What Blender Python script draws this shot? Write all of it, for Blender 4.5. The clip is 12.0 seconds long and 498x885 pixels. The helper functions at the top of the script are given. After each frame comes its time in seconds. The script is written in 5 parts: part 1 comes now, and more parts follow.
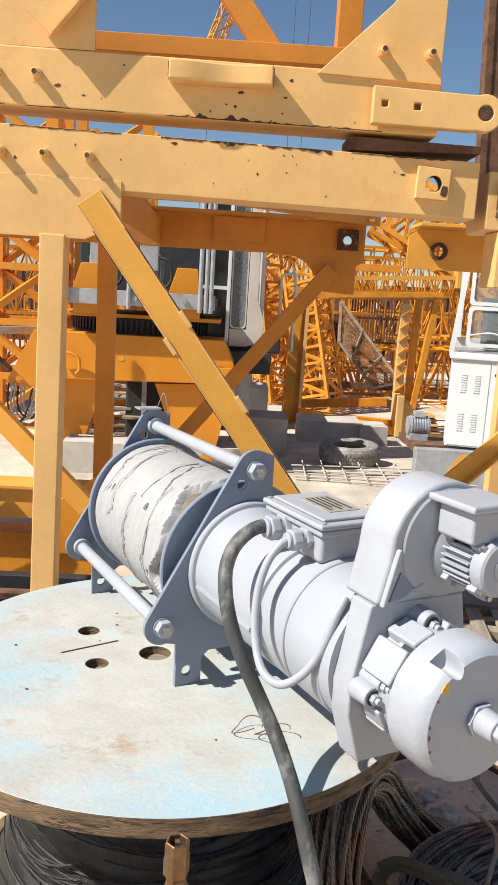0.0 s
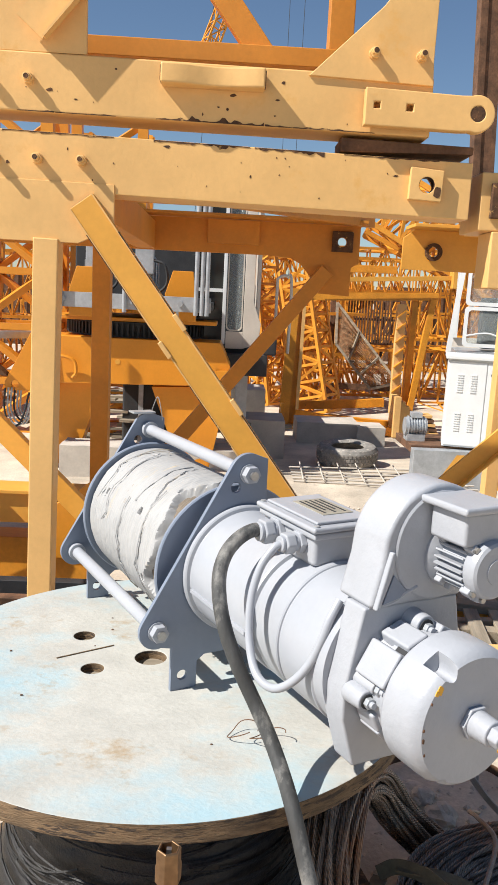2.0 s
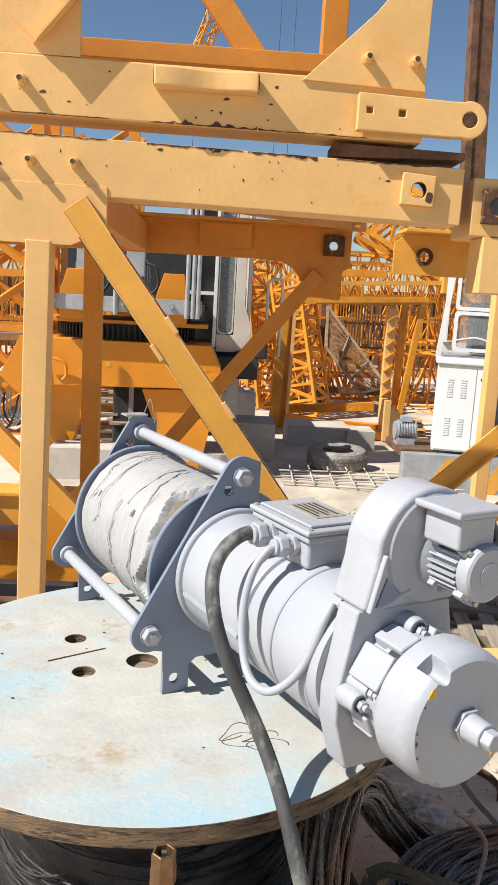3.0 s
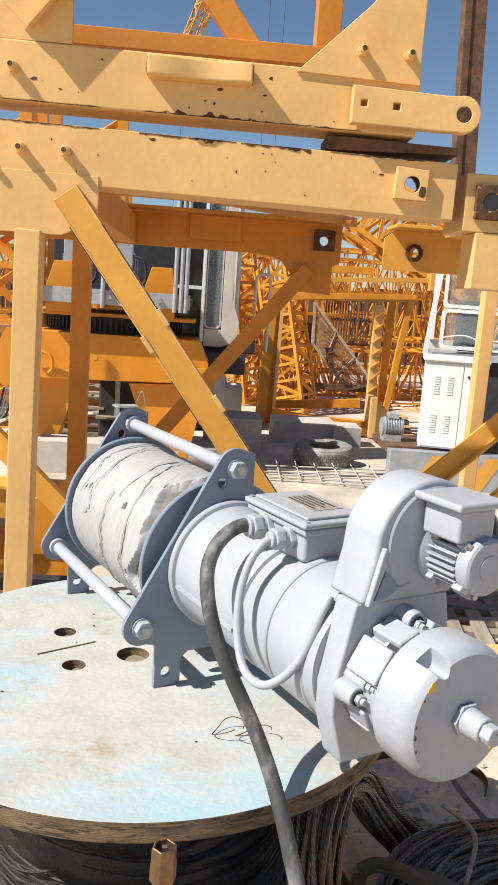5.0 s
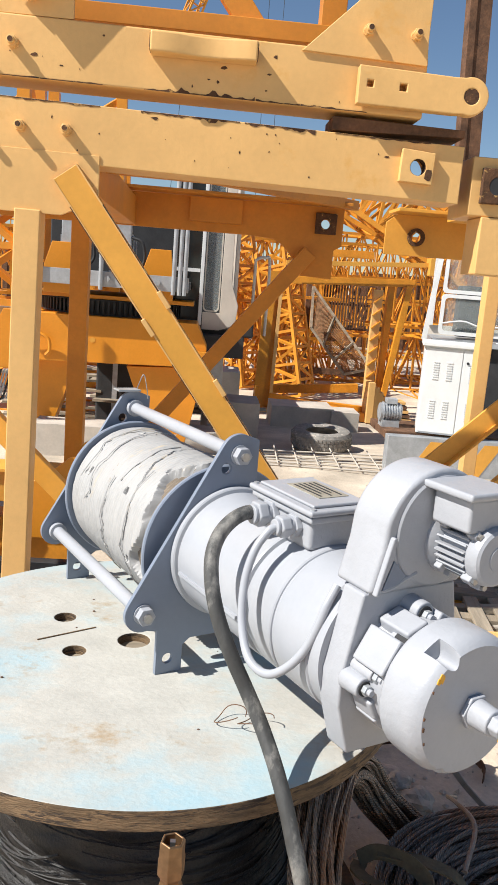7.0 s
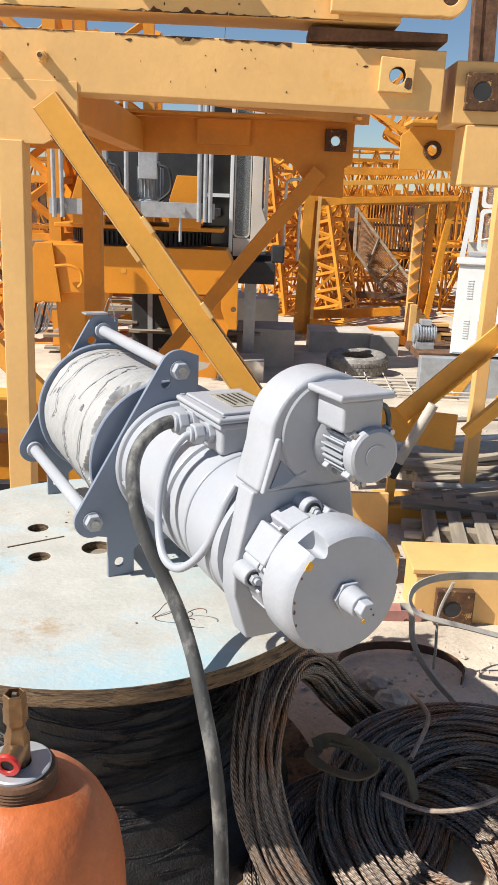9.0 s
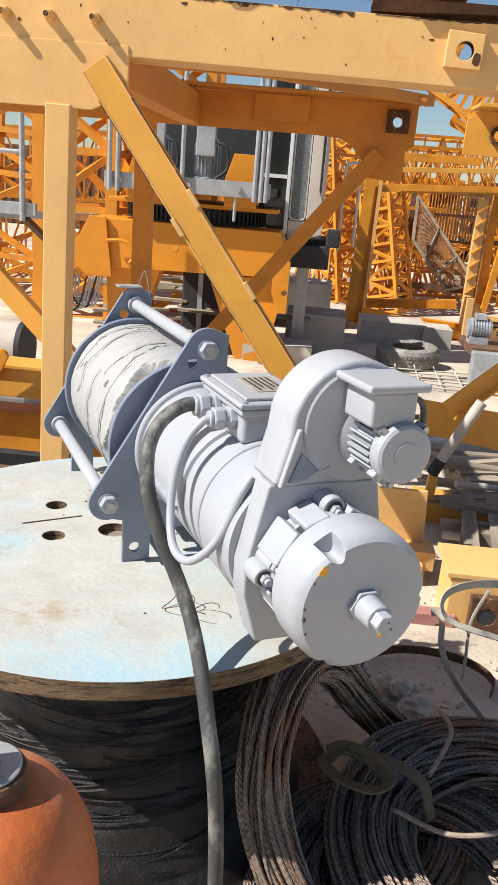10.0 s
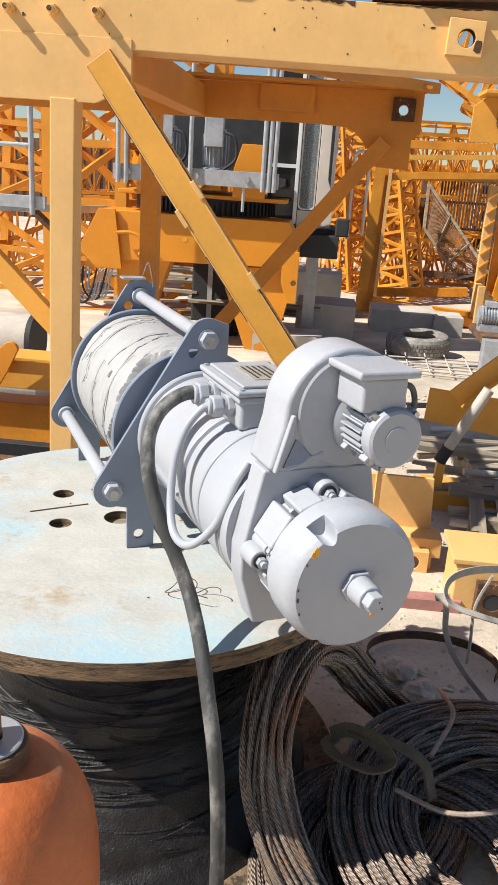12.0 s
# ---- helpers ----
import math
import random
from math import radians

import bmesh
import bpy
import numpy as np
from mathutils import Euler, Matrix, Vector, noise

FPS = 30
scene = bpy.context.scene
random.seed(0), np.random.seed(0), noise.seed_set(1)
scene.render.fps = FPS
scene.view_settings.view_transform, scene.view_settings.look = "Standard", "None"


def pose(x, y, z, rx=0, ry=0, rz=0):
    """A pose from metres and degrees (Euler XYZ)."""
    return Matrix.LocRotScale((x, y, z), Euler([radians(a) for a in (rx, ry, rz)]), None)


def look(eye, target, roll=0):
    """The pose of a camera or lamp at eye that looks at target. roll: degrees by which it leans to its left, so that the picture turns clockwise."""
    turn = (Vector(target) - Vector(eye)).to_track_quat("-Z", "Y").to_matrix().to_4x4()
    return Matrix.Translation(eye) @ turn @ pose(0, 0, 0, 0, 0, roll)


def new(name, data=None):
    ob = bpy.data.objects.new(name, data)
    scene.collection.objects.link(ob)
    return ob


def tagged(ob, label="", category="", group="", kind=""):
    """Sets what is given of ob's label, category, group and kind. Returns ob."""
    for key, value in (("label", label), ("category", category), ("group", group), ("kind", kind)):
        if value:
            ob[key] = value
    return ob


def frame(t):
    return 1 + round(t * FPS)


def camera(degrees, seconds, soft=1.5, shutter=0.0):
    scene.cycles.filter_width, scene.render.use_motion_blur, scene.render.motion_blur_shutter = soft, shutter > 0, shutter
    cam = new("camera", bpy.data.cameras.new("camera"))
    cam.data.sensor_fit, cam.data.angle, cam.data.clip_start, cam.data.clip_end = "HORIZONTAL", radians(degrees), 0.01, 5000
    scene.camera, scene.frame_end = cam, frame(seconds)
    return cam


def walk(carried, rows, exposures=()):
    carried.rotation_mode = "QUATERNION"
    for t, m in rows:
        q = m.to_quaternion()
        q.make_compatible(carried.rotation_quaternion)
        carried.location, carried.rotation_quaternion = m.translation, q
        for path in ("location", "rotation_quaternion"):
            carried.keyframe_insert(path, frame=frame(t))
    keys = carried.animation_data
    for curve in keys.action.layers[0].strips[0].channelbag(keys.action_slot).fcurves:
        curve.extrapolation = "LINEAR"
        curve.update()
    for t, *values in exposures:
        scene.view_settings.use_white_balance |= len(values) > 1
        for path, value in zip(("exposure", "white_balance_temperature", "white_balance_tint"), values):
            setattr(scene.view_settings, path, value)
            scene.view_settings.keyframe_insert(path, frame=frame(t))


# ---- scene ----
cam = camera(34.8, 12.0)
PATH = [
    (0, (-0.043, 0.011, 1.787), (0.02, 1.975, 1.416), 3.4),
    (0.5, (-0.04, 0.011, 1.789), (0.022, 1.975, 1.418), 3.3),
    (1, (-0.033, 0.012, 1.789), (0.029, 1.977, 1.421), 3.1),
    (1.5, (-0.032, 0.011, 1.791), (0.031, 1.977, 1.426), 3.0),
    (2, (-0.031, 0.015, 1.79), (0.036, 1.98, 1.424), 2.9),
    (2.5, (-0.034, 0.013, 1.791), (0.039, 1.979, 1.431), 3.1),
    (3, (-0.04, 0.013, 1.79), (0.053, 1.979, 1.433), 3.3),
    (5, (-0.063, 0.031, 1.775), (0.069, 1.993, 1.411), 4.0),
    (5.5, (-0.069, 0.039, 1.767), (0.072, 2.0, 1.399), 4.4),
    (6, (-0.068, 0.044, 1.77), (0.077, 2.002, 1.389), 4.6),
    (6.5, (-0.073, 0.051, 1.773), (0.071, 2.007, 1.385), 4.6),
    (7, (-0.082, 0.058, 1.773), (0.063, 2.012, 1.37), 4.6),
    (7.5, (-0.048, 0.066, 1.742), (0.101, 1.983, 1.193), 3.8),
    (7.7, (-0.012, 0.043, 1.74), (0.138, 1.95, 1.155), 3.5),
    (9.3, (0.239, -0.048, 1.774), (0.192, 1.865, 1.192), 3.1),
    (9.5, (0.239, 0.012, 1.762), (0.179, 1.922, 1.172), 4.5),
    (10, (0.27, 0.068, 1.745), (0.157, 1.965, 1.121), 4.7),
    (10.5, (0.297, 0.049, 1.754), (0.175, 1.939, 1.113), 5.3),
    (11, (0.303, 0.042, 1.752), (0.169, 1.932, 1.111), 5.0),
    (11.5, (0.308, 0.041, 1.753), (0.166, 1.93, 1.11), 4.6),
    (12, (0.305, 0.035, 1.751), (0.16, 1.921, 1.103), 3.9),
]
walk(cam, [(t, look(eye, target, roll)) for t, eye, target, roll in PATH])

# ---- world, sun, exposure ----
SUN_DIR = Vector((-0.658, -0.25, 0.715)).normalized()
world = bpy.data.worlds.new("sky")
scene.world = world
world.use_nodes = True
wn = world.node_tree.nodes
sky = wn.new("ShaderNodeTexSky")
sky.sky_type = "NISHITA"
sky.sun_disc = False
sky.sun_elevation = math.asin(SUN_DIR.z)
sky.sun_rotation = math.atan2(SUN_DIR.x, SUN_DIR.y)
sky.air_density, sky.dust_density, sky.ozone_density = 1.0, 0.1, 3.6
world.node_tree.links.new(sky.outputs[0], wn["Background"].inputs[0])
wn["Background"].inputs[1].default_value = 0.068
sun = new("sun", bpy.data.lights.new("sun", "SUN"))
sun.data.energy, sun.data.angle, sun.data.color = 5.2, radians(0.5), (1.0, 0.965, 0.90)
sun.matrix_world = look((0, 0, 20), Vector((0, 0, 20)) - SUN_DIR)
scene.view_settings.exposure = 0.48


# ---- materials ----
def material(name, base, rough=0.5, metal=0.0, var=0.15, scale=6.0, bump=0.1, fine=60.0, spots=None, rnd=0.0, stretch=(1, 1, 1), streaks=None):
    """A surface with broad and fine variation; spots: (colour, share, scale) of a second surface (rust, dirt, chips)."""
    m = bpy.data.materials.new(name)
    m.use_nodes = True
    nt = m.node_tree
    n, l = nt.nodes, nt.links
    b = n["Principled BSDF"]
    co = n.new("ShaderNodeTexCoord")
    mp = n.new("ShaderNodeMapping")
    mp.inputs["Scale"].default_value = stretch
    l.new(co.outputs["Object"], mp.inputs[0])

    def noise_tex(sc, detail=4, rg=0.6):
        t = n.new("ShaderNodeTexNoise")
        t.inputs["Scale"].default_value, t.inputs["Detail"].default_value, t.inputs["Roughness"].default_value = sc, detail, rg
        l.new(mp.outputs[0], t.inputs["Vector"])
        return t

    def ramp(fac, a, ca, c, cc):
        r = n.new("ShaderNodeValToRGB")
        e = r.color_ramp.elements
        e[0].position, e[0].color, e[1].position, e[1].color = a, (*ca, 1), c, (*cc, 1)
        l.new(fac, r.inputs[0])
        return r

    big, small = noise_tex(scale), noise_tex(fine, 3)
    lo, hi = [max(0, v * (1 - var)) for v in base], [min(1, v * (1 + var)) for v in base]
    col = ramp(big.outputs[0], 0.3, lo, 0.7, hi).outputs[0]

    def mix(kind, fac, a, c):
        x = n.new("ShaderNodeMix")
        x.data_type, x.blend_type = "RGBA", kind
        if isinstance(fac, float):
            x.inputs[0].default_value = fac
        else:
            l.new(fac, x.inputs[0])
        l.new(a, x.inputs[6])
        if isinstance(c, tuple):
            x.inputs[7].default_value = (*c, 1)
        else:
            l.new(c, x.inputs[7])
        return x.outputs[2]

    g = ramp(small.outputs[0], 0.25, (1 - var * 0.8,) * 3, 0.75, (1, 1, 1))
    col = mix("MULTIPLY", 1.0, col, g.outputs[0])
    if rnd:
        oi = n.new("ShaderNodeObjectInfo")
        rr = ramp(oi.outputs["Random"], 0.0, (1 - rnd,) * 3, 1.0, (1, 1, 1))
        col = mix("MULTIPLY", 1.0, col, rr.outputs[0])
    rgh = None
    for sp in ([spots] if spots else []) + ([streaks] if streaks else []):
        c2, share, sc, *soft = sp
        soft = soft[0] if soft else 0.02
        t = noise_tex(sc, 8, 0.7)
        f = ramp(t.outputs[0], 1 - share - soft, (0, 0, 0), 1 - share + soft, (1, 1, 1)).outputs[0]
        col = mix("MIX", f, col, c2)
        rgh = f
    l.new(col, b.inputs["Base Color"])
    b.inputs["Metallic"].default_value = metal
    rr = n.new("ShaderNodeMapRange")
    rr.inputs[3].default_value, rr.inputs[4].default_value = max(0.03, rough - 0.1), min(1, rough + 0.1)
    l.new(big.outputs[0], rr.inputs[0])
    l.new(rr.outputs[0], b.inputs["Roughness"])
    if bump:
        bp = n.new("ShaderNodeBump")
        bp.inputs["Strength"].default_value, bp.inputs["Distance"].default_value = bump, 0.004
        l.new(small.outputs[0], bp.inputs["Height"])
        l.new(bp.outputs[0], b.inputs["Normal"])
    return m


def twist_lay(m):
    """Gives a rope the lay of its strands: grooves that wind round it, bumped and darkened."""
    n, l = m.node_tree.nodes, m.node_tree.links
    b = n["Principled BSDF"]
    uv, sep, ph, si = n.new("ShaderNodeUVMap"), n.new("ShaderNodeSeparateXYZ"), n.new("ShaderNodeMath"), n.new("ShaderNodeMath")
    uv.uv_map = "lay"
    l.new(uv.outputs[0], sep.inputs[0])
    ph.operation, si.operation = "ADD", "SINE"
    l.new(sep.outputs[0], ph.inputs[0])
    l.new(sep.outputs[1], ph.inputs[1])
    l.new(ph.outputs[0], si.inputs[0])
    bp = n.new("ShaderNodeBump")
    bp.inputs["Strength"].default_value, bp.inputs["Distance"].default_value = 0.7, 0.002
    l.new(si.outputs[0], bp.inputs["Height"])
    l.new(bp.outputs[0], b.inputs["Normal"])
    # groove shade multiplied into the base colour
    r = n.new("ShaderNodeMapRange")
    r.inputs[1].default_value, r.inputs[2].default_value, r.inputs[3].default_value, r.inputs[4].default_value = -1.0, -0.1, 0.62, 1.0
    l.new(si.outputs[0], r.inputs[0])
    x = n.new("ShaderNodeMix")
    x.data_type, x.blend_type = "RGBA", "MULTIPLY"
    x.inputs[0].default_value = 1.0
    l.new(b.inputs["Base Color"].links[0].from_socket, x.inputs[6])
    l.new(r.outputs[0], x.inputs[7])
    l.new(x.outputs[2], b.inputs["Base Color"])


RUST = (0.10, 0.035, 0.012)
# darker copy of the orange paint: the rear frame's shade put into its colour
REARSHADE = material("shaded_orange_paint", (0.62, 0.235, 0.022), 0.55, 0, 0.14, 3, 0.15, 45, (RUST, 0.27, 7))
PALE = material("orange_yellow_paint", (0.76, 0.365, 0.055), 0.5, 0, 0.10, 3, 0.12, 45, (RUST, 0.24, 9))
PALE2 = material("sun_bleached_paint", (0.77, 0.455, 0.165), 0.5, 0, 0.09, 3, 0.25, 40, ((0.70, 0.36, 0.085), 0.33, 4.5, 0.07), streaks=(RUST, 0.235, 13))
RUSTY = material("rusty_edge", (0.11, 0.05, 0.022), 0.9, 0, 0.5, 20, 0.6, 90, ((0.42, 0.24, 0.08), 0.4, 25))
ORANGE = material("orange_paint", (0.72, 0.27, 0.018), 0.42, 0, 0.10, 2, 0.08, 40, (RUST, 0.25, 7))
OLDORANGE = material("weathered_orange_paint", (0.78, 0.315, 0.024), 0.5, 0, 0.22, 3, 0.15, 40, (RUST, 0.27, 5), rnd=0.2)
GREY = material("light_grey_enamel", (0.375, 0.388, 0.42), 0.35, 0, 0.05, 7, 0.05, 70, ((0.42, 0.44, 0.48), 0.23, 30))
GREY2 = material("cast_grey_enamel", (0.375, 0.386, 0.416), 0.42, 0, 0.05, 9, 0.35, 55, ((0.48, 0.48, 0.5), 0.22, 22))
PLATEGREY = material("blue_grey_plate_paint", (0.20, 0.235, 0.30), 0.38, 0, 0.06, 5, 0.06, 60)
OLDROPE = material("dirty_rope", (0.20, 0.16, 0.12), 0.85, 0, 0.3, 14, 0.4, 90)
WRAP = material("painted_wrap", (0.375, 0.37, 0.365), 0.6, 0, 0.06, 9, 0.35, 60, ((0.28, 0.22, 0.15), 0.32, 15), stretch=(4, 1, 1), streaks=((0.55, 0.42, 0.22), 0.34, 4, 0.07))
STEEL = material("bare_steel", (0.42, 0.41, 0.40), 0.35, 0.9, 0.2, 20, 0.1, 80)
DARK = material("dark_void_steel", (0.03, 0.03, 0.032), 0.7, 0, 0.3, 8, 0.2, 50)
RUBBER = material("grey_dusty_rubber", (0.075, 0.075, 0.073), 0.65, 0, 0.4, 9, 0.5, 60, ((0.30, 0.285, 0.26), 0.42, 9, 0.08), stretch=(1, 1, 0.5))
TYRE = material("dusty_tyre_rubber", (0.27, 0.25, 0.225), 0.85, 0, 0.3, 12, 0.4, 60, ((0.42, 0.38, 0.33), 0.42, 14))
WOODTOP = material("pale_blue_painted_wood", (0.475, 0.462, 0.42), 0.8, 0, 0.12, 7, 0.4, 70, ((0.33, 0.46, 0.51), 0.475, 1.7, 0.09), stretch=(1, 1.25, 1), streaks=((0.36, 0.275, 0.18), 0.355, 5.0, 0.06))
WOODEDGE = material("dark_wood_edge", (0.20, 0.13, 0.07), 0.85, 0, 0.5, 12, 0.8, 60, ((0.05, 0.035, 0.025), 0.45, 14), stretch=(1, 1, 6))
ROPE = material("dark_wire_rope", (0.020, 0.0175, 0.0165), 0.5, 0.1, 0.5, 30, 0.8, 150, ((0.10, 0.055, 0.03), 0.33, 8))
ROPE2 = material("greased_steel_rope", (0.42, 0.325, 0.255), 0.5, 0.15, 0.35, 30, 0.3, 220, ((0.38, 0.19, 0.095), 0.43, 4, 0.06), rnd=0.35)
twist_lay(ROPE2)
CYLORANGE = material("orange_cylinder_paint", (0.50, 0.125, 0.03), 0.5, 0, 0.2, 6, 0.4, 60, ((0.50, 0.21, 0.10), 0.40, 8, 0.08), streaks=((0.25, 0.13, 0.08), 0.25, 22))
BRASS = material("worn_brass", (0.30, 0.18, 0.095), 0.45, 0.85, 0.3, 30, 0.2, 90)
CHIP = material("orange_primer", (0.80, 0.40, 0.03), 0.6)
RED = material("red_plastic", (0.55, 0.03, 0.025), 0.4)
SAND = material("sandy_ground", (0.62, 0.525, 0.41), 0.95, 0, 0.30, 1.6, 1.0, 55, ((0.36, 0.30, 0.24), 0.34, 2.5, 0.06), streaks=((0.24, 0.20, 0.165), 0.30, 9, 0.04))
CONCRETE = material("pale_concrete", (0.52, 0.47, 0.405), 0.9, 0, 0.15, 4, 0.4, 40, ((0.28, 0.24, 0.2), 0.3, 6))
WHITE = material("white_cabinet_paint", (0.74, 0.75, 0.74), 0.45, 0, 0.05, 4, 0.05, 50)
GALV = material("galvanised_steel", (0.45, 0.47, 0.49), 0.45, 0.4, 0.15, 12, 0.1, 60)
PLANK = material("weathered_timber", (0.42, 0.35, 0.26), 0.9, 0, 0.3, 6, 0.5, 50, rnd=0.4, stretch=(0.3, 3, 3))
REDOX = material("red_oxide_steel", (0.42, 0.20, 0.17), 0.7, 0, 0.2, 8, 0.2, 50)
SLING = material("dirty_webbing", (0.20, 0.15, 0.085), 0.9, 0, 0.25, 20, 0.3, 120)
NAMEPLATE = material("dull_nameplate", (0.40, 0.37, 0.30), 0.5, 0.2, 0.2, 25, 0.1, 80)
STRAP = material("dull_steel_band", (0.42, 0.38, 0.33), 0.8, 0, 0.15, 20, 0.3, 120)
STONE = material("pale_stone", (0.56, 0.475, 0.385), 0.9, 0, 0.2, 14, 0.8, 60)
RUSTSTEEL = material("rusted_steel", (0.17, 0.085, 0.045), 0.85, 0.1, 0.5, 10, 0.5, 60)
MESH = material("rusty_mesh", (0.36, 0.20, 0.10), 0.85, 0.1, 0.4, 10, 0.3, 60)
DARKGLASS = material("dark_door_glass", (0.02, 0.022, 0.022), 0.08, 0, 0.2, 2, 0.0)
CREAM = material("cream_cab_paint", (0.62, 0.55, 0.47), 0.45, 0, 0.08, 4, 0.05, 50)
GLASS = bpy.data.materials.new("cab_glass")
GLASS.use_nodes = True
gb = GLASS.node_tree.nodes["Principled BSDF"]
gb.inputs["Base Color"].default_value = (0.75, 0.8, 0.8, 1)
gb.inputs["Roughness"].default_value = 0.05
gb.inputs["Transmission Weight"].default_value = 0.9
gb.inputs["IOR"].default_value = 1.2


# ---- building helpers ----
def empty(name, m=None, **tags):
    ob = new(name)
    if m is not None:
        ob.matrix_world = m
    return tagged(ob, **tags)


def finish(bm, bevel=0.0, smooth=True):
    bmesh.ops.remove_doubles(bm, verts=bm.verts, dist=1e-5)
    bmesh.ops.recalc_face_normals(bm, faces=bm.faces)
    if bevel:
        es = [e for e in bm.edges if len(e.link_faces) == 2 and e.calc_face_angle(0) > 0.6]
        bmesh.ops.bevel(bm, geom=es, offset=bevel, segments=2, profile=0.6, affect="EDGES", clamp_overlap=True)
    if smooth:
        for f in bm.faces:
            f.smooth = True
        for e in bm.edges:
            if len(e.link_faces) == 2 and e.calc_face_angle(0) > 0.45:
                e.smooth = False
    return bm


def part(name, bm, mat, parent=None, label="", bevel=0.0, m=None):
    finish(bm, bevel)
    me = bpy.data.meshes.new(name)
    normals = None
    if bevel:
        # large flat faces keep their flat shading, the rounded edges blend
        normals = []
        for v in bm.verts:
            q = Vector((0, 0, 0))
            for f in v.link_faces:
                q += f.normal * f.calc_area()
            normals.append(q.normalized() if q.length > 0 else Vector((0, 0, 1)))
    bm.to_mesh(me)
    bm.free()
    if normals:
        me.normals_split_custom_set_from_vertices(normals)
    me.materials.append(mat)
    ob = new(name, me)
    if parent is not None:
        ob.parent = parent
    if m is not None:
        ob.matrix_basis = m
    if label:
        ob["label"] = label
    return ob


def thing(name, bm, mat, label, category, m=None, bevel=0.0, group="", kind=""):
    return tagged(part(name, bm, mat, None, "", bevel, m), label, category, group, kind)


def box(x0, x1, y0, y1, z0, z1, bm=None, m=None):
    bm = bm or bmesh.new()
    vs = [bm.verts.new((x, y, z)) for x in (x0, x1) for y in (y0, y1) for z in (z0, z1)]
    if m is not None:
        for v in vs:
            v.co = m @ v.co
    for q in ((0, 1, 3, 2), (4, 6, 7, 5), (0, 4, 5, 1), (2, 3, 7, 6), (0, 2, 6, 4), (1, 5, 7, 3)):
        bm.faces.new([vs[i] for i in q])
    return bm


def axis_frame(p0, p1, up=(0, 0, 1)):
    """A pose at p0 whose z runs to p1."""
    p0, p1 = Vector(p0), Vector(p1)
    z = (p1 - p0).normalized()
    up = Vector(up)
    if abs(z.dot(up)) > 0.99:
        up = Vector((1, 0, 0))
    x = up.cross(z).normalized()
    y = z.cross(x)
    return Matrix(((x.x, y.x, z.x, p0.x), (x.y, y.y, z.y, p0.y), (x.z, y.z, z.z, p0.z), (0, 0, 0, 1)))


def bar(p0, p1, w, h, bm=None, up=(0, 0, 1)):
    """A square bar from p0 to p1, w across and h along up."""
    ln = (Vector(p1) - Vector(p0)).length
    return box(-w / 2, w / 2, -h / 2, h / 2, 0, ln, bm, axis_frame(p0, p1, up))


def rod(p0, p1, r, seg=16, bm=None, r2=None, caps=True):
    bm = bm or bmesh.new()
    f = axis_frame(p0, p1)
    ln = (Vector(p1) - Vector(p0)).length
    r2 = r if r2 is None else r2
    rings = []
    for z, q in ((0, r), (ln, r2)):
        rings.append([bm.verts.new(f @ Vector((q * math.cos(2 * math.pi * i / seg), q * math.sin(2 * math.pi * i / seg), z))) for i in range(seg)])
    for i in range(seg):
        j = (i + 1) % seg
        bm.faces.new((rings[0][i], rings[0][j], rings[1][j], rings[1][i]))
    if caps:
        bm.faces.new(rings[0][::-1])
        bm.faces.new(rings[1])
    return bm


def lathe(profile, seg=48, bm=None, m=None):
    """Turns (radius, z) pairs round z."""
    bm = bm or bmesh.new()
    m = m or Matrix()
    rings = []
    for r, z in profile:
        if r < 1e-6:
            rings.append([bm.verts.new(m @ Vector((0, 0, z)))])
        else:
            rings.append([bm.verts.new(m @ Vector((r * math.cos(2 * math.pi * i / seg), r * math.sin(2 * math.pi * i / seg), z))) for i in range(seg)])
    for a, b in zip(rings, rings[1:]):
        for i in range(seg):
            j = (i + 1) % seg
            if len(a) == 1 and len(b) == 1:
                continue
            if len(a) == 1:
                bm.faces.new((a[0], b[i], b[j]))
            elif len(b) == 1:
                bm.faces.new((a[i], a[j], b[0]))
            else:
                bm.faces.new((a[i], a[j], b[j], b[i]))
    return bm


def spline(points, n=8):
    """Points along a smooth curve through the given ones."""
    p = [Vector(q) for q in points]
    p = [2 * p[0] - p[1], *p, 2 * p[-1] - p[-2]]
    out = []
    for i in range(1, len(p) - 2):
        a, b, c, d = p[i - 1 : i + 3]
        for k in range(n):
            t = k / n
            out.append(0.5 * (2 * b + (c - a) * t + (2 * a - 5 * b + 4 * c - d) * t * t + (3 * b - a - 3 * c + d) * t**3))
    out.append(p[-2])
    return out


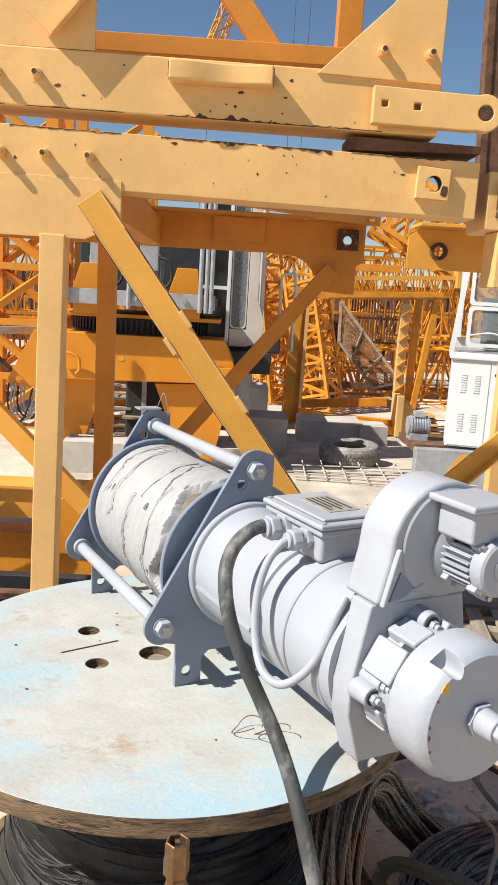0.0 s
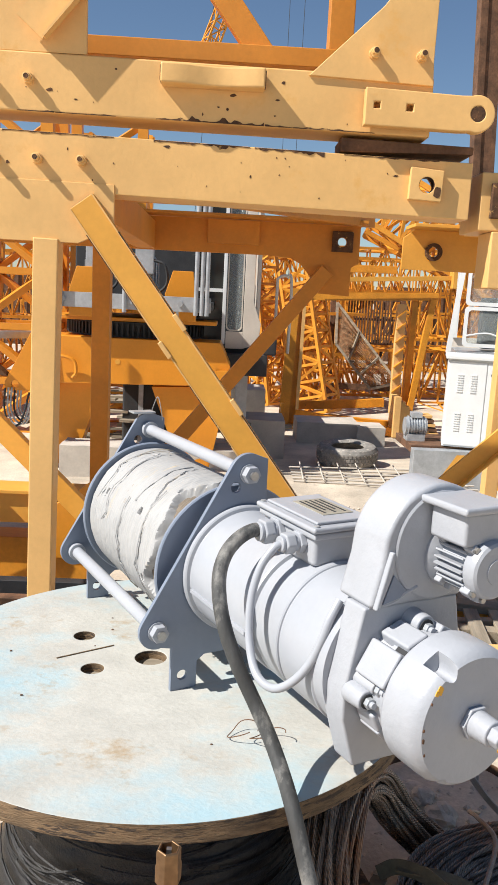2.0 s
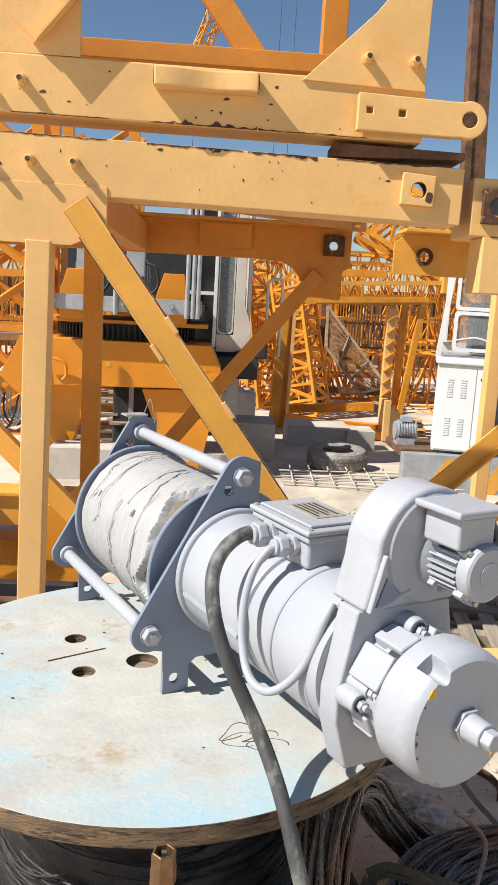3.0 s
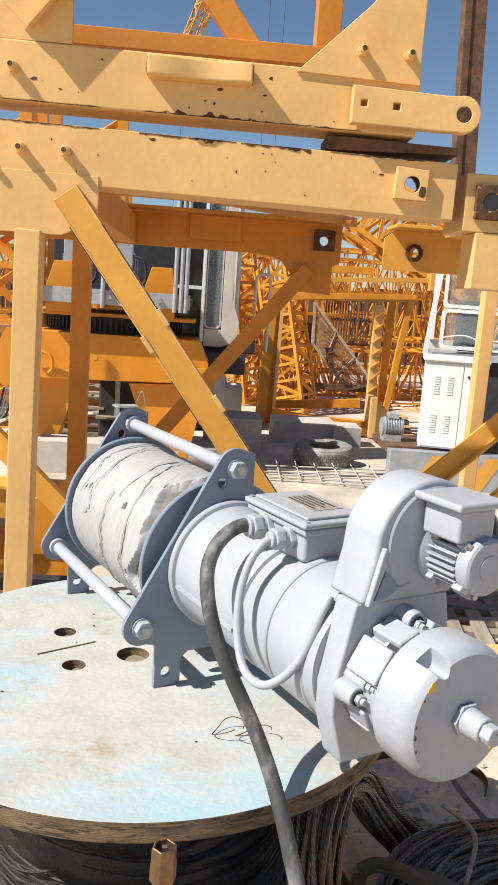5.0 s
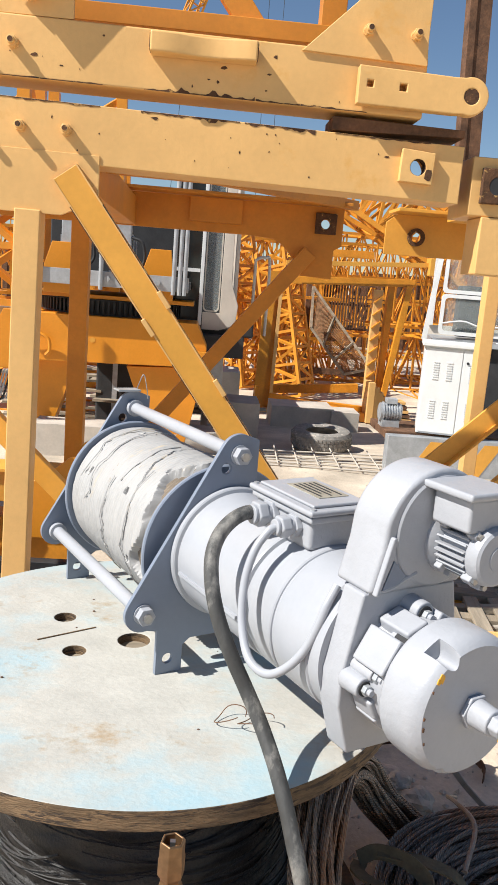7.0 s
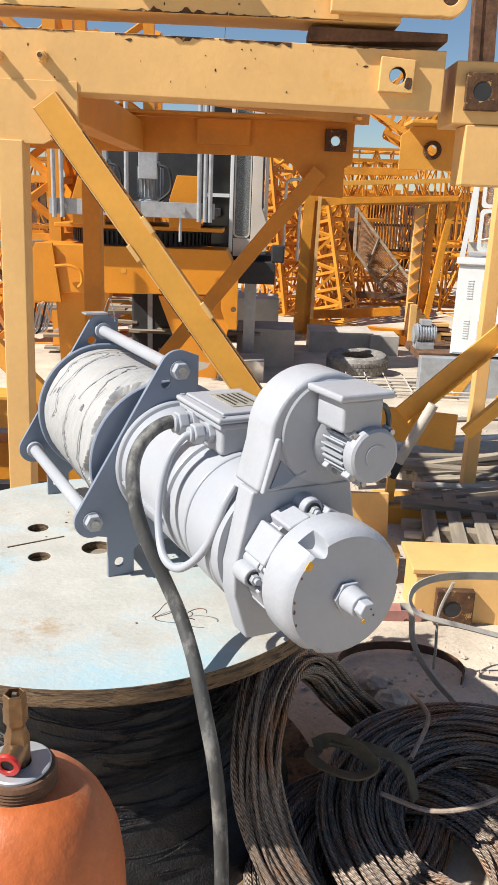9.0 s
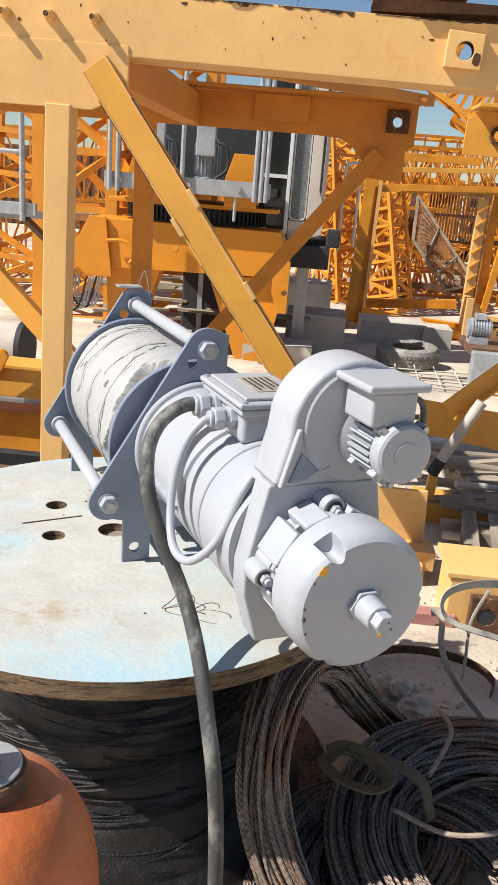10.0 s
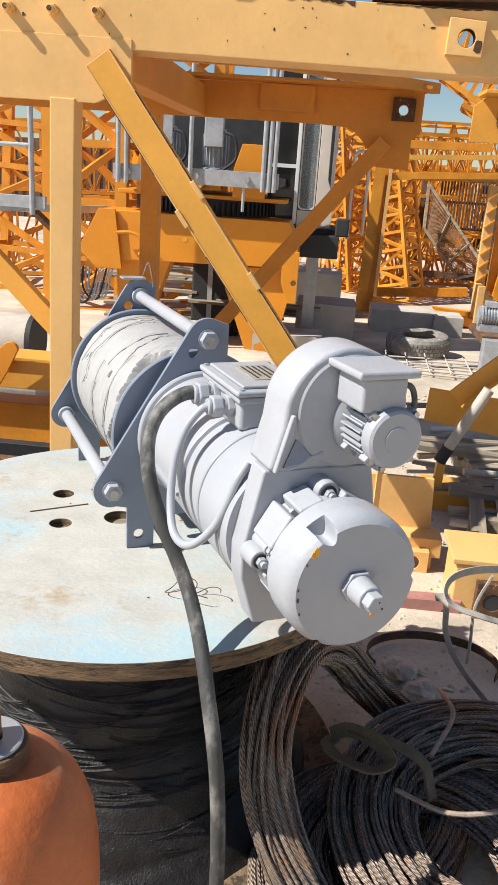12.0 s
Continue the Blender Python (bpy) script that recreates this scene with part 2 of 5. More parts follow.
def tube(points, r, seg=8, bm=None, closed=False, flat=None):
    """A round tube, or a flat strap where flat is its (width, thickness)."""
    bm = bm or bmesh.new()
    pts = [Vector(p) for p in points]
    n = len(pts)
    rings = []
    up = Vector((0, 0, 1))
    t0 = (pts[1] - pts[0]).normalized()
    if abs(t0.dot(up)) > 0.95:
        up = Vector((1, 0, 0))
    x = up.cross(t0).normalized()
    for i, p in enumerate(pts):
        a, b = pts[max(i - 1, 0)], pts[min(i + 1, n - 1)]
        if closed:
            a, b = pts[i - 1], pts[(i + 1) % n]
        t = (b - a).normalized()
        x = (x - t * x.dot(t)).normalized()
        y = t.cross(x)
        if flat:
            ring = [bm.verts.new(p + x * (sx * flat[0] / 2) + y * (sy * flat[1] / 2)) for sx, sy in ((-1, -1), (1, -1), (1, 1), (-1, 1))]
        else:
            ring = [bm.verts.new(p + r * (x * math.cos(2 * math.pi * k / seg) + y * math.sin(2 * math.pi * k / seg))) for k in range(seg)]
        rings.append(ring)
    m = len(rings[0])
    lay = bm.loops.layers.uv.new("lay") if closed else None
    run = 0.0
    for i in range(n if closed else n - 1):
        a, b = rings[i], rings[(i + 1) % n]
        nxt = run + (pts[(i + 1) % n] - pts[i]).length * 2 * math.pi / 0.016
        for k in range(m):
            f = bm.faces.new((a[k], a[(k + 1) % m], b[(k + 1) % m], b[k]))
            if lay:
                v0, v1 = 8 * math.pi * k / m, 8 * math.pi * (k + 1) / m
                for lp, q in zip(f.loops, ((run, v0), (run, v1), (nxt, v1), (nxt, v0))):
                    lp[lay].uv = q
        run = nxt
    if not closed:
        bm.faces.new(rings[0][::-1])
        bm.faces.new(rings[-1])
    return bm


def circle(cx, cy, r, n=20, a0=0.0, a1=360.0):
    full = abs(a1 - a0) >= 360
    return [(cx + r * math.cos(radians(a0 + (a1 - a0) * i / (n if full else n - 1))), cy + r * math.sin(radians(a0 + (a1 - a0) * i / (n if full else n - 1)))) for i in range(n)]


def sheet(outline, depth, m=None, holes=(), bm=None):
    """A plate of an outline (x, y) with holes, from z = 0 to depth, laid by m."""
    bm = bm or bmesh.new()
    m = m or Matrix()
    tmp = bmesh.new()
    edges = []
    for loop in (outline, *holes):
        vs = [tmp.verts.new((x, y, 0)) for x, y in loop]
        edges += [tmp.edges.new((vs[i], vs[(i + 1) % len(vs)])) for i in range(len(vs))]
    bmesh.ops.triangle_fill(tmp, use_beauty=True, use_dissolve=False, edges=edges)
    bmesh.ops.recalc_face_normals(tmp, faces=tmp.faces)
    lower = {}
    upper = {}
    for v in tmp.verts:
        lower[v] = bm.verts.new(m @ v.co)
        upper[v] = bm.verts.new(m @ (v.co + Vector((0, 0, depth))))
    for f in tmp.faces:
        bm.faces.new([lower[v] for v in f.verts][::-1])
        bm.faces.new([upper[v] for v in f.verts])
    for e in tmp.edges:
        if len(e.link_faces) == 1:
            a, b = e.verts
            bm.faces.new((lower[a], lower[b], upper[b], upper[a]))
    tmp.free()
    return bm


# a plate drawn in x and z whose thickness runs to +y
UPRIGHT = Matrix(((1, 0, 0, 0), (0, 0, 1, 0), (0, 1, 0, 0), (0, 0, 0, 1)))
# a plate drawn in (y, z), thickness to +x
ACROSS = Matrix(((0, 0, 1, 0), (1, 0, 0, 0), (0, 1, 0, 0), (0, 0, 0, 1)))


def at(x=0, y=0, z=0):
    return Matrix.Translation((x, y, z))


def hexnut(r, h, m):
    return sheet(circle(0, 0, r, 6), h, m)


def ground_z(x, y):
    return -0.03 * (min(max(y, 2.0), 12.0) - 2.0)


# ---- ground ----
def build_ground():
    bm = bmesh.new()
    xs = [-900, -200, -60, -20, -10] + [-6 + 0.25 * i for i in range(49)] + [8, 12, 20, 60, 200, 900]
    ys = [-900, -100, -20, -6, -3, -1] + [0.25 * i for i in range(57)] + [16, 20, 30, 60, 150, 400, 2000]
    rows = [[bm.verts.new((x, y, ground_z(x, y) + (0.05 * noise.noise((x * 0.9, y * 0.9, 0)) + 0.02 * noise.noise((x * 4, y * 4, 3)) if abs(x) < 8 and 0 < y < 15 else 0))) for x in xs] for y in ys]
    for a, b in zip(rows, rows[1:]):
        for i in range(len(xs) - 1):
            bm.faces.new((a[i], a[i + 1], b[i + 1], b[i]))
    thing("ground", bm, SAND, "dry sandy yard ground with dust and stains", "ground", kind="structure")


build_ground()


# ---- cable reel ----
RX, RY, RZ, RR = -0.160, 2.003, 0.803, 0.650


def build_reel():
    reel = empty("cable_reel", at(RX, RY, ground_z(RX, RY)), label="wooden cable reel lying on its side, full of dark wire rope", category="cable reel")
    g = ground_z(RX, RY)
    holes = [circle(x - RX, y - RY, r, 20) for x, y, r in ((-0.346, 1.971, 0.030), (-0.402, 2.170, 0.030), (-0.200, 2.046, 0.043))]
    top = sheet(circle(0, 0, RR, 96), 0.045, at(0, 0, RZ - 0.045 - g), holes)
    ob = part("top_flange", top, WOODTOP, reel, "pale blue painted round wooden flange", bevel=0.003)
    ob.data.materials.append(WOODEDGE)
    for p in ob.data.polygons:
        if abs(p.normal.z) < 0.7 or p.normal.z < -0.5:
            p.material_index = 1
    part("hole_bottom", sheet(circle(0, 0, 0.36, 32), 0.014, at(0, 0, RZ - 0.038 - g)), PLANK, reel)
    part("bottom_flange", sheet(circle(0, 0, RR, 64), 0.05, at(0, 0, 0.0)), WOODEDGE, reel, bevel=0.004)
    part("core", lathe([(0, 0.05), (0.30, 0.05), (0.30, RZ - 0.06 - g), (0, RZ - 0.06 - g)], 48), DARK, reel)
    rnd = random.Random(4)
    bm = bmesh.new()
    n, k, hh = 160, 70, RZ - 0.10 - g
    rings = []
    for i in range(k + 1):
        z = 0.05 + hh * i / k
        ring = []
        for j in range(n):
            a = 2 * math.pi * j / n
            q = Vector((math.cos(a) * 1.3, math.sin(a) * 1.3, z * 7 + 0.5 * math.sin(2 * a)))
            fold = noise.noise(q) * 0.016 + 0.010 * abs(noise.noise(Vector((q.x * 1.5, q.y * 1.5, z * 24 + math.sin(2 * a + 1)))))
            r = 0.355 + 0.20 * (1 - i / k) ** 2.5 + fold + 0.002 * math.sin(z * 520 + 6 * noise.noise(q))
            ring.append(bm.verts.new((r * math.cos(a), r * math.sin(a), z)))
        rings.append(ring)
    for p, q in zip(rings, rings[1:]):
        for j in range(n):
            bm.faces.new((p[j], p[(j + 1) % n], q[(j + 1) % n], q[j]))
    for s in range(260):
        a0, z0, ln = rnd.uniform(0, 6.3), rnd.uniform(0.1, RZ - 0.12), rnd.uniform(0.4, 1.7)
        dz, rad, sag = rnd.uniform(-0.05, 0.05), 0.367 + 0.20 * (1 - z0 / RZ) ** 2.5 + rnd.uniform(0, 0.012), rnd.uniform(0.0, 0.045)
        pts = [Vector((rad * math.cos(a0 + ln * i / 14), rad * math.sin(a0 + ln * i / 14), min(RZ - 0.06, max(0.06, z0 + dz * i / 14 - sag * math.sin(math.pi * i / 14))))) for i in range(15)]
        tube(pts, rnd.uniform(0.0012, 0.0035), 4, bm)
    tagged(part("wire_winding", bm, ROPE, reel, "dark greasy wire rope wound in uneven layers"), kind="stuff")


build_reel()


# ---- winch, in its own axes: x along the shaft to the motor's end, z up from the reel ----
AX = 0.28
MY, MZ = 0.003, 0.287
FOOT = -0.017
WINCH = Matrix(((0.465, 0.885, 0, 0.028), (-0.885, 0.465, 0, 1.946), (0, 0, 1, RZ - FOOT), (0, 0, 0, 1)))


def side_plate_outline():
    top, left = (0.012, 0.53), (-0.223, 0.15)
    pts = circle(*left, 0.047, 10, 150, 285)
    pts += [(-0.183, 0.098), (-0.183, FOOT), (-0.112, FOOT), (-0.112, 0.052), (-0.092, 0.067), (0.10, 0.067), (0.115, 0.052), (0.115, FOOT), (0.19, FOOT), (0.19, 0.098)]
    pts += circle(0.223, 0.15, 0.047, 10, -100, 25)
    pts += [(0.067, 0.42), (0.067, 0.565)]
    pts += circle(*top, 0.052, 8, 75, 152)
    return pts


def build_winch():
    w = empty("electric_winch", WINCH, label="light grey painted electric winch with rope drum, on the reel", category="winch")
    holes = [circle(-0.152, 0.022, 0.0135, 14), circle(0.152, 0.022, 0.0135, 14), circle(-0.022, 0.497, 0.014, 14)]
    for x, nm in ((-0.012, "near"), (-0.675, "far")):
        part("side_plate", sheet(side_plate_outline(), 0.012, at(x, 0, 0) @ ACROSS, holes), PLATEGREY, w, "blue-grey steel side plate with feet", bevel=0.0015)
    for y, z in ((0.012, 0.53), (-0.223, 0.15), (0.223, 0.15)):
        r = part("tie_rod", rod((-0.66, y, z), (-0.013, y, z), 0.0175, 20), GREY, w)
        for x, d in ((0.0, 1), (-0.675, -1)):
            part("washer", rod((x, y, z), (x + d * 0.004, y, z), 0.025, 20), GREY, w)
            part("nut", hexnut(0.023, 0.02, at(x + d * 0.004 if d > 0 else x - 0.024, y, z) @ ACROSS), GREY, w, bevel=0.002)
            part("stud_end", rod((x + d * 0.022, y, z), (x + d * 0.032, y, z), 0.011, 14), STEEL, w)
        part("collar", rod((-0.655, y, z), (-0.64, y, z), 0.026, 20), GREY, w)
    axis = Matrix.Translation((0, 0, AX)) @ Matrix.Rotation(math.pi / 2, 4, "Y")
    maxis = Matrix.Translation((0, MY, MZ)) @ Matrix.Rotation(math.pi / 2, 4, "Y")
    tab = part("tab", box(-0.695, -0.648, -0.045, 0.03, 0.5815, 0.5875), GALV, w, "bent galvanised tab", bevel=0.002)
    part("tie_wire", tube(spline([(-0.66, 0.02, 0.59), (-0.65, 0.035, 0.635), (-0.645, 0.045, 0.60), (-0.64, 0.05, 0.56)], 6), 0.0016, 6), STEEL, tab)
    # drum and flanges
    for x in (-0.615, -0.045):
        part("drum_flange", lathe([(0.06, x - 0.007), (0.212, x - 0.007), (0.215, x - 0.004), (0.215, x + 0.004), (0.212, x + 0.007), (0.06, x + 0.007)], 64, m=axis), PLATEGREY, w)
    part("drum_core", lathe([(0.0, -0.66), (0.07, -0.66), (0.07, -0.61), (0.15, -0.61), (0.15, -0.05), (0.0, -0.05)], 48, m=axis), GREY, w)
    # rope package: wound rope below, a paint-stiff ragged wrap over it
    bm = bmesh.new()
    n, k = 96, 220
    rings = []
    for i in range(k + 1):
        x = -0.605 + 0.55 * i / k
        r = 0.181 + 0.0035 * abs(math.sin(math.pi * x / 0.012)) if 0 < i < k else 0.14
        rings.append([bm.verts.new(axis @ Vector((r * math.cos(2 * math.pi * j / n), r * math.sin(2 * math.pi * j / n), x))) for j in range(n)])
    for a, b in zip(rings, rings[1:]):
        for j in range(n):
            bm.faces.new((a[j], a[(j + 1) % n], b[(j + 1) % n], b[j]))
    part("rope_winding", bm, OLDROPE, w, "dirty brown rope laid in close turns")
    bm = bmesh.new()
    n, k = 180, 260
    rings = []
    for i in range(k + 1):
        x = -0.60 + 0.53 * i / k
        ring = []
        for j in range(n):
            a = 2 * math.pi * j / n
            ca, sa = math.cos(a), math.sin(a)
            p = Vector((x * 9, ca * 2.2, sa * 2.2))
            mask = max(0.0, min(1.0, 0.5 + 1.6 * noise.noise(Vector((x * 6, ca * 1.5, sa * 1.5 + 9)))))
            r = 0.199 + 0.003 * noise.noise(p * 0.6) + 0.0012 * noise.noise(Vector((p.x * 6, p.y * 0.8, p.z * 0.8)))
            r += 0.0032 * (0.3 + 0.7 * mask) * abs(math.sin(math.pi * x / 0.013 + 0.8 * noise.noise(p)))
            r += 0.0016 * noise.noise(Vector((x * 60, ca * 9, sa * 9)))
            rag = 0.07 * noise.noise(Vector((ca * 1.9, sa * 1.9, 7))) + 0.018 * noise.noise(Vector((ca * 4.1 + 3, sa * 3.3, x * 9)))
            edge = (x + 0.118 + rag) / 0.016
            if 0 < edge + 3 < 3:
                r += 0.003 * (edge + 3) / 3
            r -= 0.034 * max(0.0, min(1.0, edge))
            gap = noise.noise(Vector((x * 11, ca * 2.6, sa * 2.6 + 4))) + 0.25 * noise.noise(Vector((x * 40, ca * 9, sa * 9)))
            r -= 0.032 * max(0.0, min(1.0, (gap - 0.66) * 30))
            slit = abs(x + 0.235 - 0.05 * math.sin(a * 1.5 + 0.6) - 0.01 * noise.noise(Vector((ca * 9, sa * 9, 1))))
            r -= 0.030 * max(0.0, 1 - slit / 0.004) * max(0.0, math.sin(2 * a + 1.1))
            if i == 0 or i == k:
                r = 0.14
            ring.append(bm.verts.new(axis @ Vector((r * ca, r * sa, x))))
        rings.append(ring)
    for a, b in zip(rings, rings[1:]):
        for j in range(n):
            bm.faces.new((a[j], a[(j + 1) % n], b[(j + 1) % n], b[j]))
    part("rope_package", bm, WRAP, w, "cracked white paint-stiff wrapping with ragged torn edges")
    # strands where the wrap has come away
    rnd = random.Random(8)
    bm = bmesh.new()
    for s in range(16):
        x0, a0, ln, r0 = rnd.uniform(-0.58, -0.12), rnd.uniform(0, 6.3), rnd.uniform(0.4, 1.6), 0.203 + rnd.uniform(0, 0.004)
        pts = [axis @ Vector((r0 * math.cos(a0 + ln * i / 10), r0 * math.sin(a0 + ln * i / 10), x0 + 0.02 * i / 10 * rnd.uniform(-1, 1))) for i in range(11)]
        tube(pts, 0.0016, 4, bm)
    tagged(part("frayed_strand", bm, WRAP, w), kind="stuff")
    # motor barrel with its ring, steps and bands
    prof = [(0.0, -0.02), (0.150, -0.02), (0.150, 0.002), (0.163, 0.003), (0.165, 0.006), (0.165, 0.018), (0.162, 0.021), (0.154, 0.023), (0.152, 0.03), (0.152, 0.308), (0.150, 0.312), (0.142, 0.314), (0.142, 0.338), (0.147, 0.340), (0.150, 0.343), (0.150, 0.421), (0.148, 0.424), (0.145, 0.425), (0.145, 0.431), (0.148, 0.432), (0.150, 0.435), (0.150, 0.548), (0.147, 0.551), (0.145, 0.58), (0, 0.58)]
    part("motor_housing", lathe(prof, 96, m=maxis), GREY, w)
    part("housing_seam", box(0.03, 0.30, -0.1525, -0.138, MZ - 0.035, MZ - 0.027), GREY, w)
    # hexagonal end flange, held clear of the reel
    outline = [(-0.098, 0.432), (-0.131, 0.278), (-0.129, 0.222), (-0.099, 0.124), (0.110, 0.117), (0.147, 0.22), (0.146, 0.30), (0.121, 0.428)]
    part("end_flange", sheet(outline, 0.058, at(0.574, 0, 0) @ ACROSS), GREY2, w, bevel=0.005)
    part("flange_lip", tube(spline([(0.628, -0.088, 0.434), (0.634, -0.045, 0.436), (0.638, -0.015, 0.452), (0.640, 0.010, 0.462)], 5), 0.005, 8), GREY2, w)
    # brake housing with lugs, pads and bolts
    part("brake_housing", lathe([(0, 0.63), (0.104, 0.63), (0.100, 0.638), (0.098, 0.660), (0.100, 0.668), (0.106, 0.672), (0.106, 0.735), (0, 0.735)], 64, m=maxis), GREY2, w)
    for a, lr, br, x1 in ((85, 0.022, 0.108, 0.672), (184, 0.019, 0.116, 0.676), (171, 0.012, 0.103, 0.684), (275, 0.022, 0.108, 0.672), (5, 0.022, 0.108, 0.672)):
        ca, sa = math.cos(radians(a)), math.sin(radians(a))
        c = Vector((0, MY + br * ca, MZ + br * sa))
        lug = part("lug", rod(c + Vector((0.628, 0, 0)), c + Vector((x1, 0, 0)), lr + 0.003, 24, r2=lr), GREY2, w, bevel=0.003)
        part("bolt_seat", rod(c + Vector((x1, 0, 0)), c + Vector((x1 + 0.002, 0, 0)), lr * 0.72, 18), DARK, lug)
        part("bolt", hexnut(0.0105, 0.010, at(*(c + Vector((x1 + 0.002, 0, 0)))) @ ACROSS), GALV, lug, bevel=0.001)
        part("bolt_tip", rod(c + Vector((x1 + 0.012, 0, 0)), c + Vector((x1 + 0.020, 0, 0)), 0.006, 12), GREY, lug)
    for a, wd, top, x1 in ((112, 0.024, 0.1165, 0.712), (148, 0.034, 0.1185, 0.715), (60, 0.028, 0.1165, 0.69), (205, 0.02, 0.1155, 0.69), (228, 0.028, 0.1165, 0.69), (310, 0.03, 0.1165, 0.69), (340, 0.03, 0.1165, 0.69)):
        f = at(0, MY, MZ) @ Matrix.Rotation(radians(a - 90), 4, "X")
        part("pad", box(0.636, x1, -wd, wd, 0.085, top, m=f), GREY2, w, bevel=0.005)
    # near-black boxes paint the shaded gaps between the pads
    for a in (130, 160):
        f = at(0, MY, MZ) @ Matrix.Rotation(radians(a - 90), 4, "X")
        part("slot", box(0.684, 0.716, -0.010, 0.010, 0.09, 0.1085, m=f), DARK, w)
    # end cap: one casting with a broad rounded rim and three scooped notches
    prof = [(0.0, 0.720), (0.112, 0.720), (0.121, 0.722), (0.1248, 0.727), (0.1255, 0.733), (0.1255, 0.768), (0.1255, 0.7695), (0.1252, 0.782), (0.1242, 0.791), (0.1218, 0.799), (0.1178, 0.8065), (0.1115, 0.8128), (0.09, 0.8136), (0.05, 0.8141), (0, 0.8143)]
    bm = lathe(prof, 216, m=maxis)
    for v in bm.verts:
        dy, dz = v.co.y - MY, v.co.z - MZ
        r = math.hypot(dy, dz)
        if v.co.x > 0.769 and r > 0.06:
            a = math.degrees(math.atan2(dz, dy))
            for na, half, deep in ((122, 8.0, 0.030), (242, 6.5, 0.018), (2, 6.5, 0.018)):
                d = abs((a - na + 180) % 360 - 180)
                if d < half:
                    lim = 0.1255 - deep * math.sqrt(1 - (d / half) ** 2)
                    if r > lim:
                        v.co.y, v.co.z = MY + dy * lim / r, MZ + dz * lim / r
        elif r > 0.1 or v.co.x > 0.8:
            v.co += 0.0005 * noise.noise_vector(v.co * 40)
    cap = part("end_cap", bm, GREY2, w, "grey end cap with chipped edge and notches")
    rnd = random.Random(12)
    for a, r, sz in ((138, 0.1080, 0.006), (142, 0.1095, 0.0045), (176, 0.1088, 0.0022), (186, 0.108, 0.003), (200, 0.109, 0.002), (152, 0.109, 0.002)):
        pts = [(MY + r * math.cos(radians(a)) + sz * rnd.uniform(0.6, 1.2) * math.cos(q), MZ + r * math.sin(radians(a)) + 1.5 * sz * rnd.uniform(0.6, 1.2) * math.sin(q)) for q in [2 * math.pi * i / 9 for i in range(9)]]
        part("paint_chip", sheet(pts, 0.0016, at(0.8128, 0, 0) @ ACROSS), CHIP if sz > 0.004 else RUSTSTEEL, cap, "orange primer chip" if sz > 0.004 else "dark chip in the paint")
    part("shaft_boss", hexnut(0.031, 0.010, at(0.814, MY, MZ) @ ACROSS), GREY2, w, bevel=0.002)
    part("shaft", rod((0.822, MY, MZ), (0.862, MY, MZ), 0.0245, 32, r2=0.0225), GREY2, w, bevel=0.003)
    part("shaft_end", hexnut(0.0185, 0.022, at(0.860, MY, MZ) @ ACROSS), GREY2, w, bevel=0.003)
    for y, z, sz in ((-0.010, -0.014, 0.004), (0.009, -0.006, 0.002), (0.003, 0.006, 0.0016)):
        part("paint_chip", sheet(circle(MY + y, MZ + z, sz, 7), 0.0008, at(0.8818, 0, 0) @ ACROSS), CHIP if sz > 0.003 else RUSTSTEEL, w)
    # terminal box
    tb = part("terminal_box", box(0.200, 0.408, -0.058, 0.088, 0.428, 0.500), GREY2, w, "grey cast terminal box with lid", bevel=0.010)
    part("box_rim", box(0.192, 0.418, -0.066, 0.095, 0.488, 0.502), GREY2, tb, bevel=0.004)
    part("lid", box(0.186, 0.424, -0.072, 0.100, 0.5035, 0.516), GREY2, tb, bevel=0.005)
    part("lid_step", box(0.204, 0.405, -0.054, 0.082, 0.516, 0.523), GREY2, tb, bevel=0.003)
    part("nameplate", box(0.245, 0.365, -0.012, 0.065, 0.523, 0.5245), NAMEPLATE, tb, "dull metal nameplate")
    for i in range(5):
        part("nameplate_line", box(0.255, 0.355 - 0.02 * (i % 2), -0.002 + 0.013 * i, 0.003 + 0.013 * i, 0.5245, 0.525), DARK, tb)
    for x in (0.198, 0.412):
        for y in (-0.060, 0.088):
            part("lid_screw", rod((x, y, 0.516), (x, y, 0.519), 0.006, 12), GALV, tb)
    for x, r in ((0.268, 0.026), (0.358, 0.021)):
        gl = part("cable_gland", hexnut(r + 0.004, 0.014, at(x, -0.058, 0.470) @ Matrix.Rotation(math.pi / 2, 4, "X")), GREY, tb, bevel=0.002)
        part("gland_body", rod((x, -0.070, 0.470), (x, -0.080, 0.470), r * 0.9, 24), GREY, gl)
        part("gland_nut", hexnut(r + 0.003, 0.024, at(x, -0.080, 0.470) @ Matrix.Rotation(math.pi / 2, 4, "X")), GREY, gl, bevel=0.004)
        part("gland_neck", rod((x, -0.104, 0.470), (x, -0.112, 0.470), r * 0.8, 20), GREY, gl, bevel=0.002)
    part("box_foot", box(0.215, 0.395, -0.045, 0.075, 0.405, 0.430), GREY2, tb)
    # blower: snail housing on the flange
    cy, cz, cr = 0.055, 0.527, 0.124
    snail = [(-0.092, 0.431), (-0.071, 0.51)] + circle(cy, cz, cr, 30, 168, 0) + [(0.175, 0.48), (0.12, 0.429)]
    vol = part("blower_housing", sheet(snail, 0.098, at(0.540, 0, 0) @ ACROSS), GREY2, w, "cast grey blower housing", bevel=0.009)
    part("blower_face", lathe([(0, 0), (0.100, 0), (0.104, 0.002), (0.104, 0.005), (0.100, 0.008), (0, 0.008)], 64, m=at(0.634, cy + 0.003, cz + 0.008) @ Matrix.Rotation(math.pi / 2, 4, "Y")), GREY2, vol)
